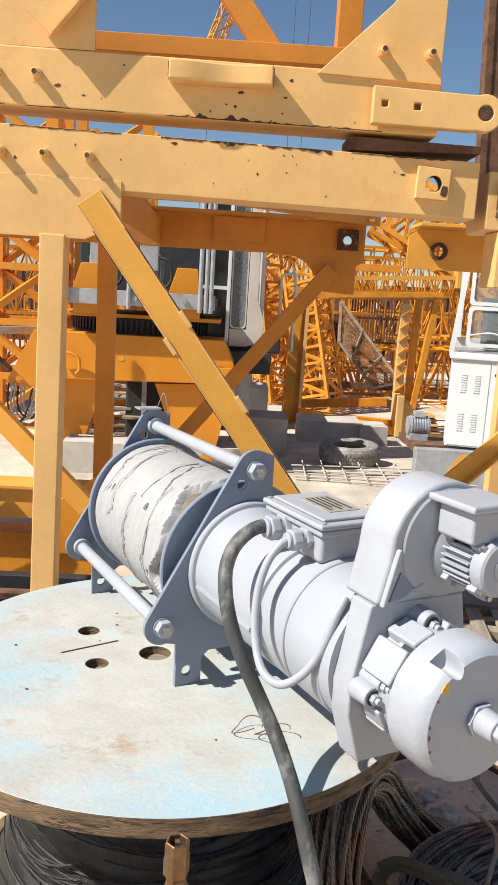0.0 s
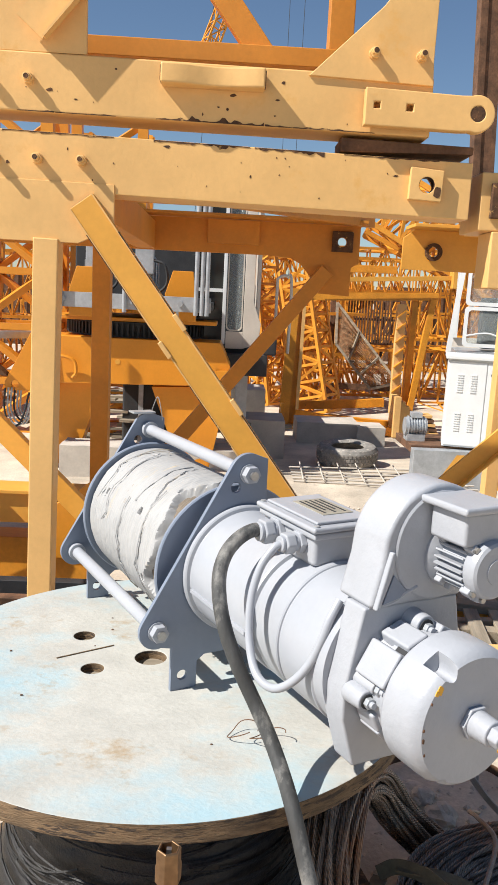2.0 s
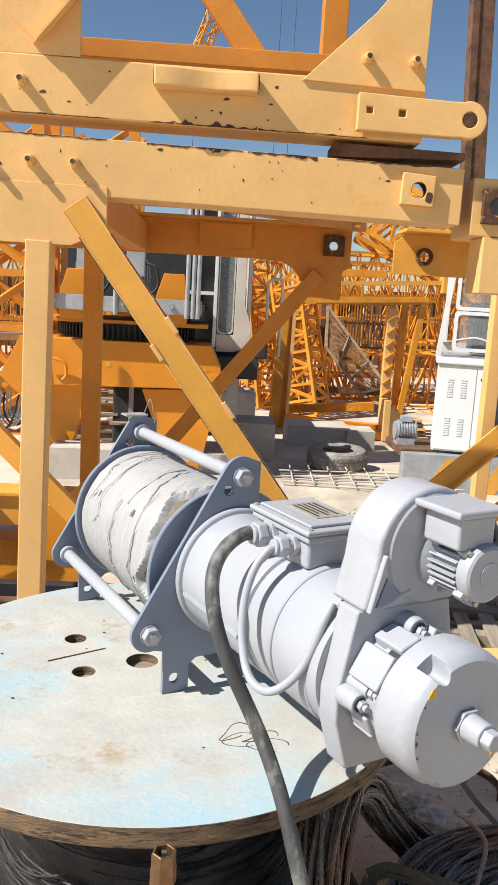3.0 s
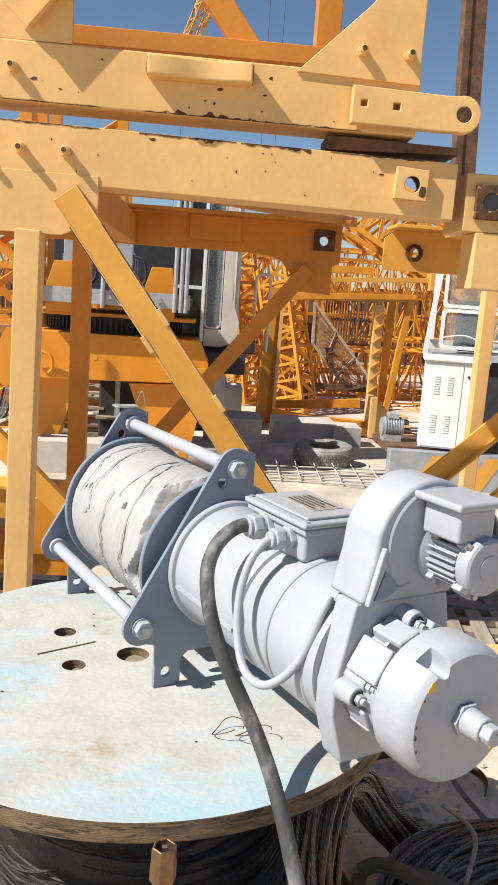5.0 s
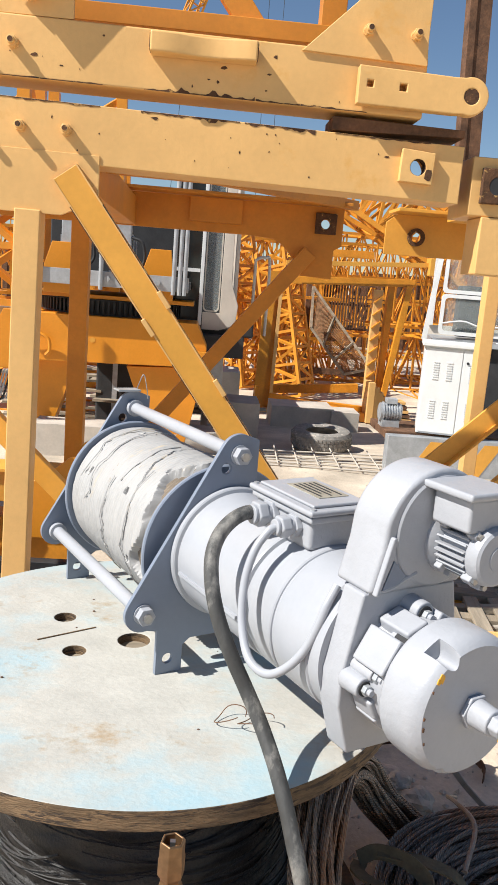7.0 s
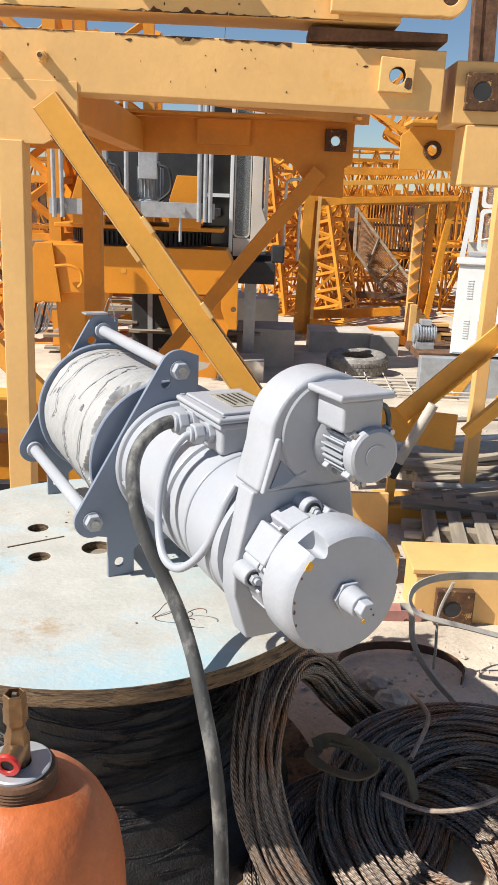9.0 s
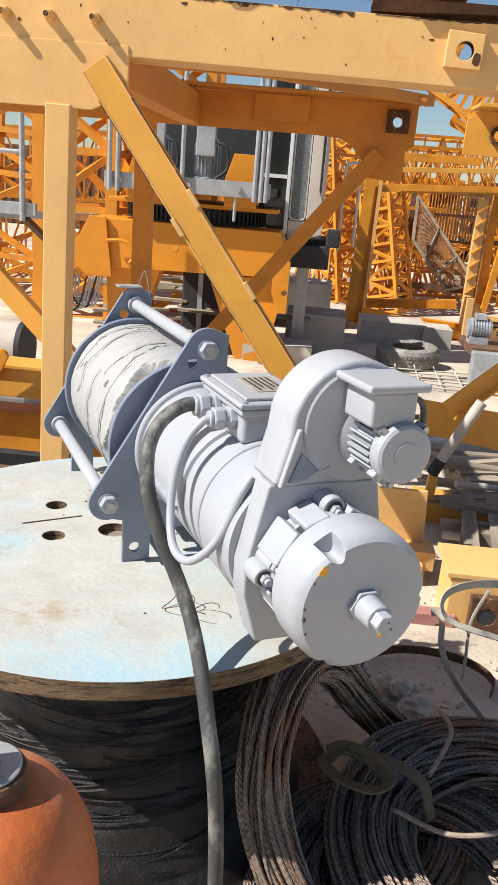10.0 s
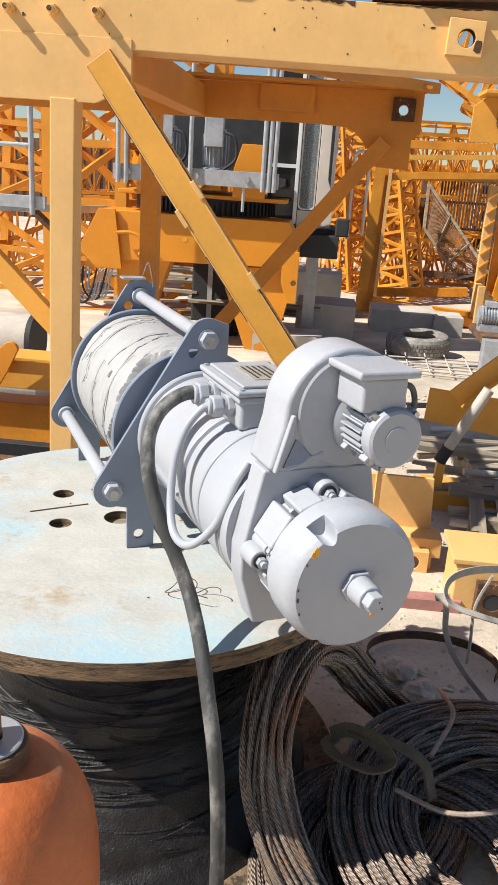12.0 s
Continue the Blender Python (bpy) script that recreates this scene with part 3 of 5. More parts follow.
    part("rib", sheet([(-0.086, 0.431), (-0.078, 0.431), (-0.052, 0.50), (-0.050, 0.535), (-0.058, 0.535)], 0.012, at(0.636, 0, 0) @ ACROSS), GREY2, vol, bevel=0.003)
    part("gusset", sheet([(-0.066, 0.437), (-0.005, 0.450), (-0.03, 0.475), (-0.045, 0.49)], 0.004, at(0.637, 0, 0) @ ACROSS), PLATEGREY, vol, bevel=0.001)
    # fan motor
    fy, fz = 0.085, 0.518
    fax = at(0, fy, fz) @ Matrix.Rotation(math.pi / 2, 4, "Y")
    fm = part("fan_motor", lathe([(0, 0.632), (0.062, 0.632), (0.064, 0.636), (0.064, 0.648), (0.056, 0.652), (0.040, 0.658), (0.040, 0.722), (0.049, 0.723), (0.0525, 0.727), (0.0535, 0.733), (0.0535, 0.744), (0.0510, 0.751), (0.0460, 0.7545), (0.023, 0.755), (0.0225, 0.757), (0.0175, 0.757), (0, 0.7562)], 56, m=fax), GREY2, w, "small finned grey fan motor")
    for i in range(26):
        a = 2 * math.pi * i / 26
        part("fin", box(0.655, 0.724, -0.0016, 0.0016, 0.036, 0.0545, m=at(0, fy, fz) @ Matrix.Rotation(a, 4, "X")), GREY2, fm)
    for a in (45, 135, 165, 225, 315):
        f = at(0, fy, fz) @ Matrix.Rotation(radians(a), 4, "X")
        lugf = part("end_lug", box(0.718, 0.740, -0.008, 0.008, 0.045, 0.063, m=f), GREY2, fm, bevel=0.003)
        part("screw", hexnut(0.006, 0.006, f @ at(0.740, 0, 0.056) @ ACROSS), STEEL, lugf)
        part("base_lug", box(0.654, 0.670, -0.008, 0.008, 0.045, 0.064, m=f), GREY2, fm, bevel=0.003)
    jb = part("fan_terminal_box", box(0.650, 0.738, 0.020, 0.106, 0.562, 0.622), GREY2, fm, bevel=0.007)
    part("fan_box_lid", box(0.636, 0.751, 0.004, 0.121, 0.622, 0.636), GREY2, jb, bevel=0.005)
    part("fan_lead", tube(spline([(0.70, 0.106, 0.600), (0.705, 0.135, 0.595), (0.71, 0.142, 0.56), (0.70, 0.135, 0.52)], 6), 0.0055, 8), RUBBER, fm)
    # grey loop of cable, from the small gland down and back up behind the flange
    loop = [(0.358, -0.108, 0.470), (0.357, -0.124, 0.463), (0.357, -0.150, 0.432), (0.361, -0.169, 0.39), (0.373, -0.183, 0.347), (0.393, -0.193, 0.293), (0.429, -0.200, 0.248), (0.465, -0.198, 0.231), (0.499, -0.187, 0.234), (0.528, -0.168, 0.261), (0.546, -0.148, 0.300), (0.555, -0.132, 0.346), (0.556, -0.118, 0.385), (0.552, -0.095, 0.418)]
    part("loop_cable", tube(spline(loop, 8), 0.0085, 14), GREY, w, "grey looped supply cable")
    return w


winch = build_winch()

# black supply cable over the reel's edge
CABLE = [(0.079, 1.678, 1.290), (0.062, 1.668, 1.293), (0.036, 1.654, 1.291), (0.010, 1.638, 1.277), (-0.012, 1.618, 1.253), (-0.024, 1.596, 1.220), (-0.024, 1.573, 1.182), (-0.016, 1.553, 1.140), (0.000, 1.537, 1.092), (0.025, 1.521, 1.037), (0.057, 1.506, 0.977), (0.090, 1.478, 0.917), (0.118, 1.434, 0.861), (0.140, 1.392, 0.805), (0.160, 1.352, 0.738), (0.174, 1.325, 0.690), (0.188, 1.312, 0.600), (0.198, 1.302, 0.480), (0.203, 1.29, 0.35), (0.20, 1.27, 0.15), (0.16, 1.22, 0.03), (0.02, 1.12, 0.016)]
thing("power_cable", tube(spline(CABLE, 10), 0.0155, 14), RUBBER, "thick black dusty rubber cable hanging over the reel", "cable")


# ---- gas cylinder ----
def build_cylinder():
    x, y = -0.073, 0.86
    g = ground_z(x, y)
    c = empty("gas_cylinder", at(x, y, g), label="orange painted gas cylinder with a brass valve and no cap", category="gas cylinder")
    prof = [(0, 0), (0.125, 0), (0.140, 0.02), (0.144, 0.05), (0.144, 0.80), (0.142, 0.85), (0.136, 0.895), (0.128, 0.92), (0.117, 0.945), (0.104, 0.965), (0.091, 0.98), (0.06, 0.995), (0.048, 0.998), (0, 0.998)]
    part("body", lathe(prof, 72), CYLORANGE, c)
    neck = [(0.0, 0.985), (0.056, 0.985), (0.057, 0.992)] + [(0.050 + 0.0018 * (i % 2), 0.994 + 0.0025 * i) for i in range(10)] + [(0.049, 1.022), (0.045, 1.0235), (0, 1.0235)]
    part("neck_ring", lathe(neck, 56), RUSTSTEEL, c)
    part("neck_cap", lathe([(0.018, 1.0236), (0.044, 1.0236), (0.0445, 1.0275), (0.042, 1.029), (0.018, 1.029)], 48), GALV, c)
    v = part("valve", lathe([(0, 1.02), (0.016, 1.02), (0.017, 1.03), (0.017, 1.07), (0.013, 1.082), (0.0125, 1.088), (0.0165, 1.094), (0.0165, 1.115), (0.0155, 1.118), (0.0155, 1.134), (0.014, 1.137), (0.0115, 1.137), (0.0115, 1.122), (0, 1.122)], 6, m=Matrix.Rotation(0.3, 4, "Z")), BRASS, c, "brass cylinder valve with red washer", bevel=0.0012)
    part("valve_spindle", box(-0.003, 0.003, -0.003, 0.003, 1.12, 1.136), STEEL, v)
    out = Vector((-0.12, -1, -0.15)).normalized()
    o = Vector((0, 0, 1.053))
    part("valve_outlet", rod(o, o + out * 0.032, 0.0165, 24), BRASS, v)
    f = axis_frame(o + out * 0.030, o + out * 0.04)
    part("red_washer", lathe([(0.009, 0), (0.017, 0), (0.0175, 0.003), (0.0165, 0.006), (0.0105, 0.006), (0.009, 0.004)], 32, m=f), RED, v)
    part("outlet_bore", rod(o + out * 0.0305, o + out * 0.0325, 0.0095, 20), DARK, v)


build_cylinder()


# ---- lattice frames close behind the winch ----
def bolt(parent, x, y, z, r=0.02):
    b = part("bolt", rod((x, y, z), (x, y - 0.008, z), r * 1.15, 16), PALE2, parent, bevel=0.001)
    f = Matrix(((1, 0, 0, x), (0, 0, -1, y - 0.008), (0, 1, 0, z), (0, 0, 0, 1)))
    part("bolt_nut", hexnut(r * 1.1, 0.024, f), PALE2, b, bevel=0.002)
    part("bolt_end", rod((x, y - 0.026, z), (x, y - 0.056, z), r * 0.72, 14), PALE2, b, bevel=0.002)
    part("bolt_core", rod((x, y - 0.056, z), (x, y - 0.058, z), r * 0.5, 12), RUSTY, b)


def box_beam(name, p0, p1, h, d, mat, parent, rust_top=False, label=""):
    """A closed beam whose front face runs from p0 to p1 (their z is the middle)."""
    x0, y0, z0 = p0
    x1, y1, z1 = p1
    bm = bmesh.new()
    vs = [bm.verts.new(q) for q in ((x0, y0, z0 - h / 2), (x1, y1, z1 - h / 2), (x1, y1, z1 + h / 2), (x0, y0, z0 + h / 2), (x0, y0 + d, z0 - h / 2), (x1, y1 + d, z1 - h / 2), (x1, y1 + d, z1 + h / 2), (x0, y0 + d, z0 + h / 2))]
    for q in ((0, 1, 2, 3), (4, 7, 6, 5), (0, 4, 5, 1), (3, 2, 6, 7), (0, 3, 7, 4), (1, 5, 6, 2)):
        bm.faces.new([vs[i] for i in q])
    return part(name, bm, mat, parent, label, bevel=0.008)


FY = 3.40


def rust_edge(parent, x0, x1, edge, sign, seed):
    """Ragged rust along a worn edge, a little proud of the face."""
    rnd = random.Random(seed)
    x = x0
    while x < x1 - 0.06:
        ln = min(rnd.uniform(0.08, 0.45), x1 - x)
        n = max(4, int(ln / 0.012))
        top = [(x + ln * i / n, edge(x + ln * i / n) + sign * -0.003) for i in range(n + 1)]
        big = rnd.choice((0.008, 0.016, 0.030))
        low = [(p[0] + rnd.uniform(-0.002, 0.002), p[1] + sign * (0.0025 + big * abs(noise.noise((p[0] * 17, seed, 1))) * rnd.uniform(0.3, 1.6))) for p in top]
        part("rust_patch", sheet(top + low[::-1], 0.002, at(0, FY - 0.0016, 0) @ UPRIGHT), RUSTY, parent)
        x += ln + rnd.choice((0.005, 0.02, 0.08, 0.16))


def chips(parent, x0, x1, z0, z1, count, seed):
    rnd = random.Random(seed)
    for i in range(count):
        x, z, r = rnd.uniform(x0, x1), rnd.uniform(z0, z1), rnd.choice((0.002, 0.003, 0.004, 0.007))
        st = rnd.choice((0.5, 0.8, 1.3, 2.6))
        pts = [(x + r * st * rnd.uniform(0.5, 1.2) * math.cos(a), z + r * rnd.uniform(0.5, 1.2) * math.sin(a)) for a in [2 * math.pi * k / 9 for k in range(9)]]
        part("paint_chip", sheet(pts, 0.0015, at(0, FY - 0.0012, 0) @ UPRIGHT), RUSTY, parent)


def build_front_section():
    s = empty("lower_frame_section", at(0, 0, 0), label="pale yellow painted steel crane frame section", category="crane section")
    face = [(-2.6, 2.1975), (0.945, 2.1375), (0.945, 2.3625), (-2.6, 2.4225)]
    for y, hr in ((FY, 0.033), (FY + 0.188, 0.075)):
        part("beam_web", sheet(face, 0.012, at(0, y, 0) @ UPRIGHT, [circle(0.755, 2.263, hr, 24)]), PALE2, s, bevel=0.004)
    for k in (0, 1):
        z0, z1 = (2.1985, 2.1385) if k == 0 else (2.4095, 2.3495)
        part("beam_flange", bar((-2.6, FY + 0.10, z0 + 0.006), (0.943, FY + 0.10, z1 + 0.006), 0.174, 0.012), PALE2, s)
    rust_edge(s, -2.0, 0.93, lambda x: 2.31 - 0.06 * (x + 2.6) / 3.545 + 0.108, -1, 3)
    chips(s, -1.0, 0.9, 2.17, 2.36, 22, 4)
    for bx in (-1.0, -0.826, -0.648):
        bolt(s, bx, FY, 2.285)
    pl = part("pin_plate", sheet([(0.683, 2.205), (0.818, 2.200), (0.822, 2.322), (0.687, 2.332)], 0.03, at(0, FY - 0.03, 0) @ UPRIGHT, [circle(0.755, 2.263, 0.032, 24)]), PALE2, s, "pin plate with rusty bore", bevel=0.003)
    part("pin_bore", lathe([(0.0315, 0), (0.0325, 0), (0.0325, 0.05), (0.0315, 0.05), (0.0315, 0)], 28, m=axis_frame((0.755, FY - 0.029, 2.263), (0.755, FY + 0.2, 2.263))), RUSTY, pl)
    pts = [(0.80 + 0.022 * rr * math.cos(a), 2.235 + 0.035 * rr * math.sin(a)) for a, rr in [(2 * math.pi * i / 14, 0.6 + 0.5 * abs(noise.noise((i * 0.7, 3, 0)))) for i in range(14)]]
    part("rust_patch", sheet([(min(x, 0.815), z) for x, z in pts], 0.0015, at(0, FY - 0.0312, 0) @ UPRIGHT), RUSTY, pl)
    # gusset band, post and brace
    part("gusset_plate", sheet([(-2.2, 1.965), (-0.66, 1.962), (-0.515, 2.03), (-0.515, 2.20), (-2.2, 2.22)], 0.02, at(0, FY - 0.006, 0) @ UPRIGHT), PALE2, s, bevel=0.002)
    part("post", bar((-0.825, FY + 0.035, ground_z(-0.8, FY)), (-0.790, FY + 0.035, 1.975), 0.104, 0.11, up=(0, -1, 0)), PALE2, s, bevel=0.006)
    part("post", box(-2.05, -1.94, FY - 0.02, FY + 0.09, -0.05, 1.975), PALE2, s, bevel=0.006)
    d0, d1 = Vector((-0.645, FY - 0.03, 2.125)), Vector((0.43, FY + 0.0, 0.66))
    br = part("brace", bar(d0, d1, 0.115, 0.012, up=(0, -1, 0)), PALE, s, bevel=0.002)
    dv = (d1 - d0).normalized()
    side = Vector((0, -1, 0)).cross(dv).normalized()
    for q in (-1, 1):
        part("brace_lip", bar(d0 + side * 0.054 * q + Vector((0, 0.03, 0)), d1 + side * 0.054 * q + Vector((0, 0.03, 0)), 0.009, 0.06, up=(0, -1, 0)), PALE, br)
    # thin paler strips paint the lit edges of the brace
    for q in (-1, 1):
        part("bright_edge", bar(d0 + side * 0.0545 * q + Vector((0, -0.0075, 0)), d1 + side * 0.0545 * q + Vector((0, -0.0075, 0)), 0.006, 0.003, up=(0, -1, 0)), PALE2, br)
    for k, q, hl in ((0.40, 1, 0.22), (1.02, -1, 0.16), (1.3, 1, 0.25), (0.30, -1, 0.18)):
        c = d0 + dv * k + side * 0.0575 * q + Vector((0, -0.002, 0))
        part("worn_edge", bar(c - dv * hl, c + dv * hl, 0.004, 0.014, up=(0, -1, 0)), RUSTY, br)
    for k, q in ((0.68, -1), (0.62, 1), (1.05, 1)):
        c = d0 + dv * k + side * 0.058 * q
        part("brace_tab", bar(c - dv * 0.04, c + dv * 0.04, 0.02, 0.03, up=(0, -1, 0)), PALE2, br, bevel=0.003)
    # lower left brace behind the post
    part("brace", bar((-1.75, FY + 0.25, 1.83), (-0.28, FY + 0.25, 0.36), 0.09, 0.06, up=(0, -1, 0)), PALE, s, bevel=0.004)
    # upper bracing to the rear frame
    part("top_brace", bar((-0.62, 3.75, 2.20), (0.05, 4.6, 2.285), 0.05, 0.05), REARSHADE, s)
    part("top_brace", bar((-0.62, 3.62, 2.24), (0.9, 5.5, 2.30), 0.06, 0.06), REARSHADE, s)
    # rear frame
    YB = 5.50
    part("rear_beam", sheet([(-2.6, 2.05), (0.20, 2.055), (0.37, 2.045), (0.44, 2.01), (0.52, 1.92), (0.575, 1.82), (0.785, 1.81), (0.785, 2.00), (0.835, 2.03), (0.835, 2.275), (-2.6, 2.27)], 0.02, at(0, YB, 0) @ UPRIGHT, [circle(0.715, 2.165, 0.03, 20)]), REARSHADE, s, bevel=0.002)
    part("rear_beam_top", box(-2.6, 0.86, YB - 0.17, YB + 0.12, 2.278, 2.298), REARSHADE, s, bevel=0.003)
    part("stiffener", box(-0.19, 0.155, YB - 0.035, YB - 0.002, 2.115, 2.27), REARSHADE, s, bevel=0.003)
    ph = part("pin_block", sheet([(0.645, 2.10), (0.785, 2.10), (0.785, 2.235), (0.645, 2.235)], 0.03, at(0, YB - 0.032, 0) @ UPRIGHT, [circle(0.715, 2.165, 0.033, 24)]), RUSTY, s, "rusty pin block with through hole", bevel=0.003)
    part("rear_post", box(-0.955, -0.835, YB, YB + 0.12, -0.1, 2.06), REARSHADE, s, bevel=0.005)
    part("rear_brace", bar((0.62, YB - 0.03, 1.975), (-0.48, YB - 0.03, 0.60), 0.10, 0.07, up=(0, -1, 0)), REARSHADE, s, bevel=0.004)
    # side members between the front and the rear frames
    part("side_beam", box(-0.66, -0.54, FY + 0.1, YB, 2.06, 2.24), REARSHADE, s, bevel=0.005)
    return s


build_front_section()


def build_upper_section():
    s = empty("upper_frame_section", at(0, 0, 0), label="pale yellow steel crane section stacked on top", category="crane section")
    box_beam("bottom_beam", (-2.6, FY, 2.59), (0.755, FY, 2.565), 0.225, 0.22, PALE2, s)
    rust_edge(s, -1.3, 0.74, lambda x: 2.59 - 0.025 * (x + 2.6) / 3.355 - 0.108, 1, 5)
    chips(s, -1.0, 0.45, 2.48, 2.66, 18, 6)
    # lifting lug
    lug = [(-0.335, 0.0), (-0.335, -0.085), (-0.275, -0.085), (-0.225, -0.078), (-0.17, -0.064), (-0.12, -0.058), (-0.07, -0.060), (-0.02, -0.070), (0.03, -0.082), (0.075, -0.085), (0.075, 0.0)]
    part("lifting_lug", sheet([(x, y) for x, y in lug], 0.075, at(0, FY, 2.585)), PALE2, s, "thick waisted lifting lug with rusty ends", bevel=0.008)
    for x0, x1 in ((-0.338, -0.331), (0.071, 0.078)):
        part("rusty_end", box(x0, x1, FY - 0.078, FY - 0.012, 2.594, 2.65), RUSTY, s, bevel=0.002)
    # right hand gusset with bolts
    part("gusset_plate", sheet([(0.25, 2.66), (0.75, 2.645), (0.745, 2.74), (0.75, 3.35), (0.42, 3.35), (0.60, 3.02), (0.53, 2.93)], 0.02, at(0, FY - 0.012, 0) @ UPRIGHT), PALE2, s, bevel=0.003)
    bolt(s, 0.504, FY - 0.012, 2.752)
    bolt(s, 0.694, FY - 0.012, 2.752)
    link = [(0.475, 2.475), (0.86, 2.470)] + circle(0.925, 2.54, 0.072, 18, -110, 110) + [(0.86, 2.606), (0.475, 2.618)]
    lk = part("pin_link", sheet(link, 0.05, at(0, FY - 0.062, 0) @ UPRIGHT, [circle(0.928, 2.54, 0.03, 20), [(0.51, 2.54), (0.535, 2.54), (0.535, 2.565), (0.51, 2.565)], [(0.64, 2.535), (0.668, 2.535), (0.668, 2.562), (0.64, 2.562)]]), PALE2, s, "pin link with an eye and square holes", bevel=0.005)
    part("eye_bore", rod((0.928, FY - 0.06, 2.54), (0.928, FY - 0.01, 2.54), 0.0305, 20), RUSTY, lk)
    part("end_shoe", sheet([(0.40, 2.44), (0.95, 2.43), (0.95, 2.40), (0.40, 2.385)], 0.2, at(0, FY + 0.03, 0) @ UPRIGHT), RUSTSTEEL, s, bevel=0.004)
    # left plate with a channel stub
    part("gusset_plate", sheet([(-2.2, 2.69), (-0.635, 2.69), (-0.635, 3.4), (-2.2, 3.4)], 0.02, at(0, FY + 0.006, 0) @ UPRIGHT), PALE2, s, bevel=0.003)
    st = part("brace", bar((-0.85, FY - 0.03, 2.77), (-0.35, FY - 0.03, 3.35), 0.13, 0.012, up=(0, -1, 0)), PALE2, s)
    part("brace_lip", bar((-0.79, FY - 0.05, 2.73), (-0.29, FY - 0.05, 3.31), 0.01, 0.05, up=(0, -1, 0)), PALE2, st)
    bolt(s, -0.86, FY, 2.585)
    bolt(s, -1.02, FY, 2.585)
    # out-of-view slab with posts and ties, added to shade the rear frame
    part("top_chord", box(-4.6, -0.75, 4.25, 4.95, 3.86, 3.95), PALE2, s, "unseen slab over the stacked section, added to shade the rear frame")
    for x, y in ((-2.5, 4.6), (-4.5, 4.6)):
        part("upper_post", box(x - 0.06, x + 0.06, y - 0.06, y + 0.06, 2.58, 3.86), PALE2, s)
    part("bottom_tie", box(-4.6, -2.405, 4.5, 4.7, 2.45, 2.58), PALE2, s)
    part("bottom_tie", box(-2.6, -2.405, FY + 0.22, 5.48, 2.45, 2.55), PALE2, s)
    # hidden behind the front beams, added to shade the frame below
    part("rear_beam", box(-2.4, 0.7, 5.48, 5.62, 2.40, 2.55), REARSHADE, s, bevel=0.004)
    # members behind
    part("rear_chord", box(-2.4, 0.42, 3.80, 3.95, 2.80, 2.88), REARSHADE, s, bevel=0.004)
    part("rear_brace", bar((0.08, 3.85, 2.84), (-0.48, 3.85, 3.55), 0.11, 0.06, up=(0, -1, 0)), REARSHADE, s, bevel=0.004)
    part("rear_post", box(0.365, 0.475, 3.82, 3.93, 2.86, 4.2), REARSHADE, s, bevel=0.004)
    return s


build_upper_section()


# ---- rope coils beside the reel ----
def rope_coil(c, e1, e2, r0, r1, spread, strands, seed, label, squash=0.6):
    rnd = random.Random(seed)
    c, e1, e2 = Vector(c), Vector(e1).normalized(), Vector(e2).normalized()
    e3 = e1.cross(e2).normalized()
    coil = empty("rope_coil", at(c.x, c.y, ground_z(c.x, c.y)), label=label, category="wire rope")
    n = 68
    for s in range(strands):
        r = r0 + (r1 - r0) * rnd.random() ** 0.8
        off = rnd.uniform(-spread, spread) * (1 - 0.3 * abs(2 * (r - r0) / (r1 - r0) - 1))
        ph, amp, sh = rnd.uniform(0, 6.3), rnd.uniform(0.004, 0.02), Vector((rnd.uniform(-0.02, 0.02), rnd.uniform(-0.02, 0.02), 0))
        pts = []
        for i in range(n):
            a = 2 * math.pi * i / n
            rr = r + amp * math.sin(2 * a + ph) + 0.006 * math.sin(5 * a + ph)
            p = c + sh + e1 * rr * math.cos(a) + e2 * rr * math.sin(a) + e3 * (off + 0.5 * amp * math.sin(3 * a + 2 * ph))
            p.z = max(p.z, ground_z(p.x, p.y) + 0.03)
            pts.append(coil.matrix_world.inverted() @ p)
        part("strand", tube(pts, rnd.uniform(0.0044, 0.0054), 6, closed=True), ROPE2, coil)
    return coil




def rope_bundle(way, wide, thick, strands, seed, label):
    """Many strands side by side round a closed way."""
    rnd = random.Random(seed)
    mid = sum((Vector(p) for p in way), Vector()) / len(way)
    coil = empty("rope_coil", at(mid.x, mid.y, ground_z(mid.x, mid.y)), label=label, category="wire rope")
    base = spline([*way, way[0]], 8)[:-1]
    n = len(base)
    frames = []
    for i, p in enumerate(base):
        tg = (base[(i + 1) % n] - base[i - 1]).normalized()
        out = (p - mid)
        out = (out - tg * out.dot(tg)).normalized()
        frames.append((p, out, tg.cross(out)))
    inv = coil.matrix_world.inverted()
    for s in range(strands):
        a, q = rnd.uniform(0, 6.3), math.sqrt(rnd.random())
        u0, v0, ph, tw = q * math.cos(a), q * math.sin(a), rnd.uniform(0, 6.3), rnd.uniform(-0.5, 0.5)
        pts = []
        for i, (p, out, side) in enumerate(frames):
            k = 2 * math.pi * i / n
            uu = u0 + 0.18 * math.sin(2 * k + ph) + tw * 0.3 * math.sin(k)
            vv = v0 + 0.18 * math.cos(3 * k + ph)
            w = p + out * wide * uu + side * thick * vv
            w.z = max(w.z, ground_z(w.x, w.y) + 0.03)
            pts.append(inv @ w)
        part("strand", tube(pts, rnd.uniform(0.0046, 0.0054), 6, closed=True), ROPE2, coil)
    return coil


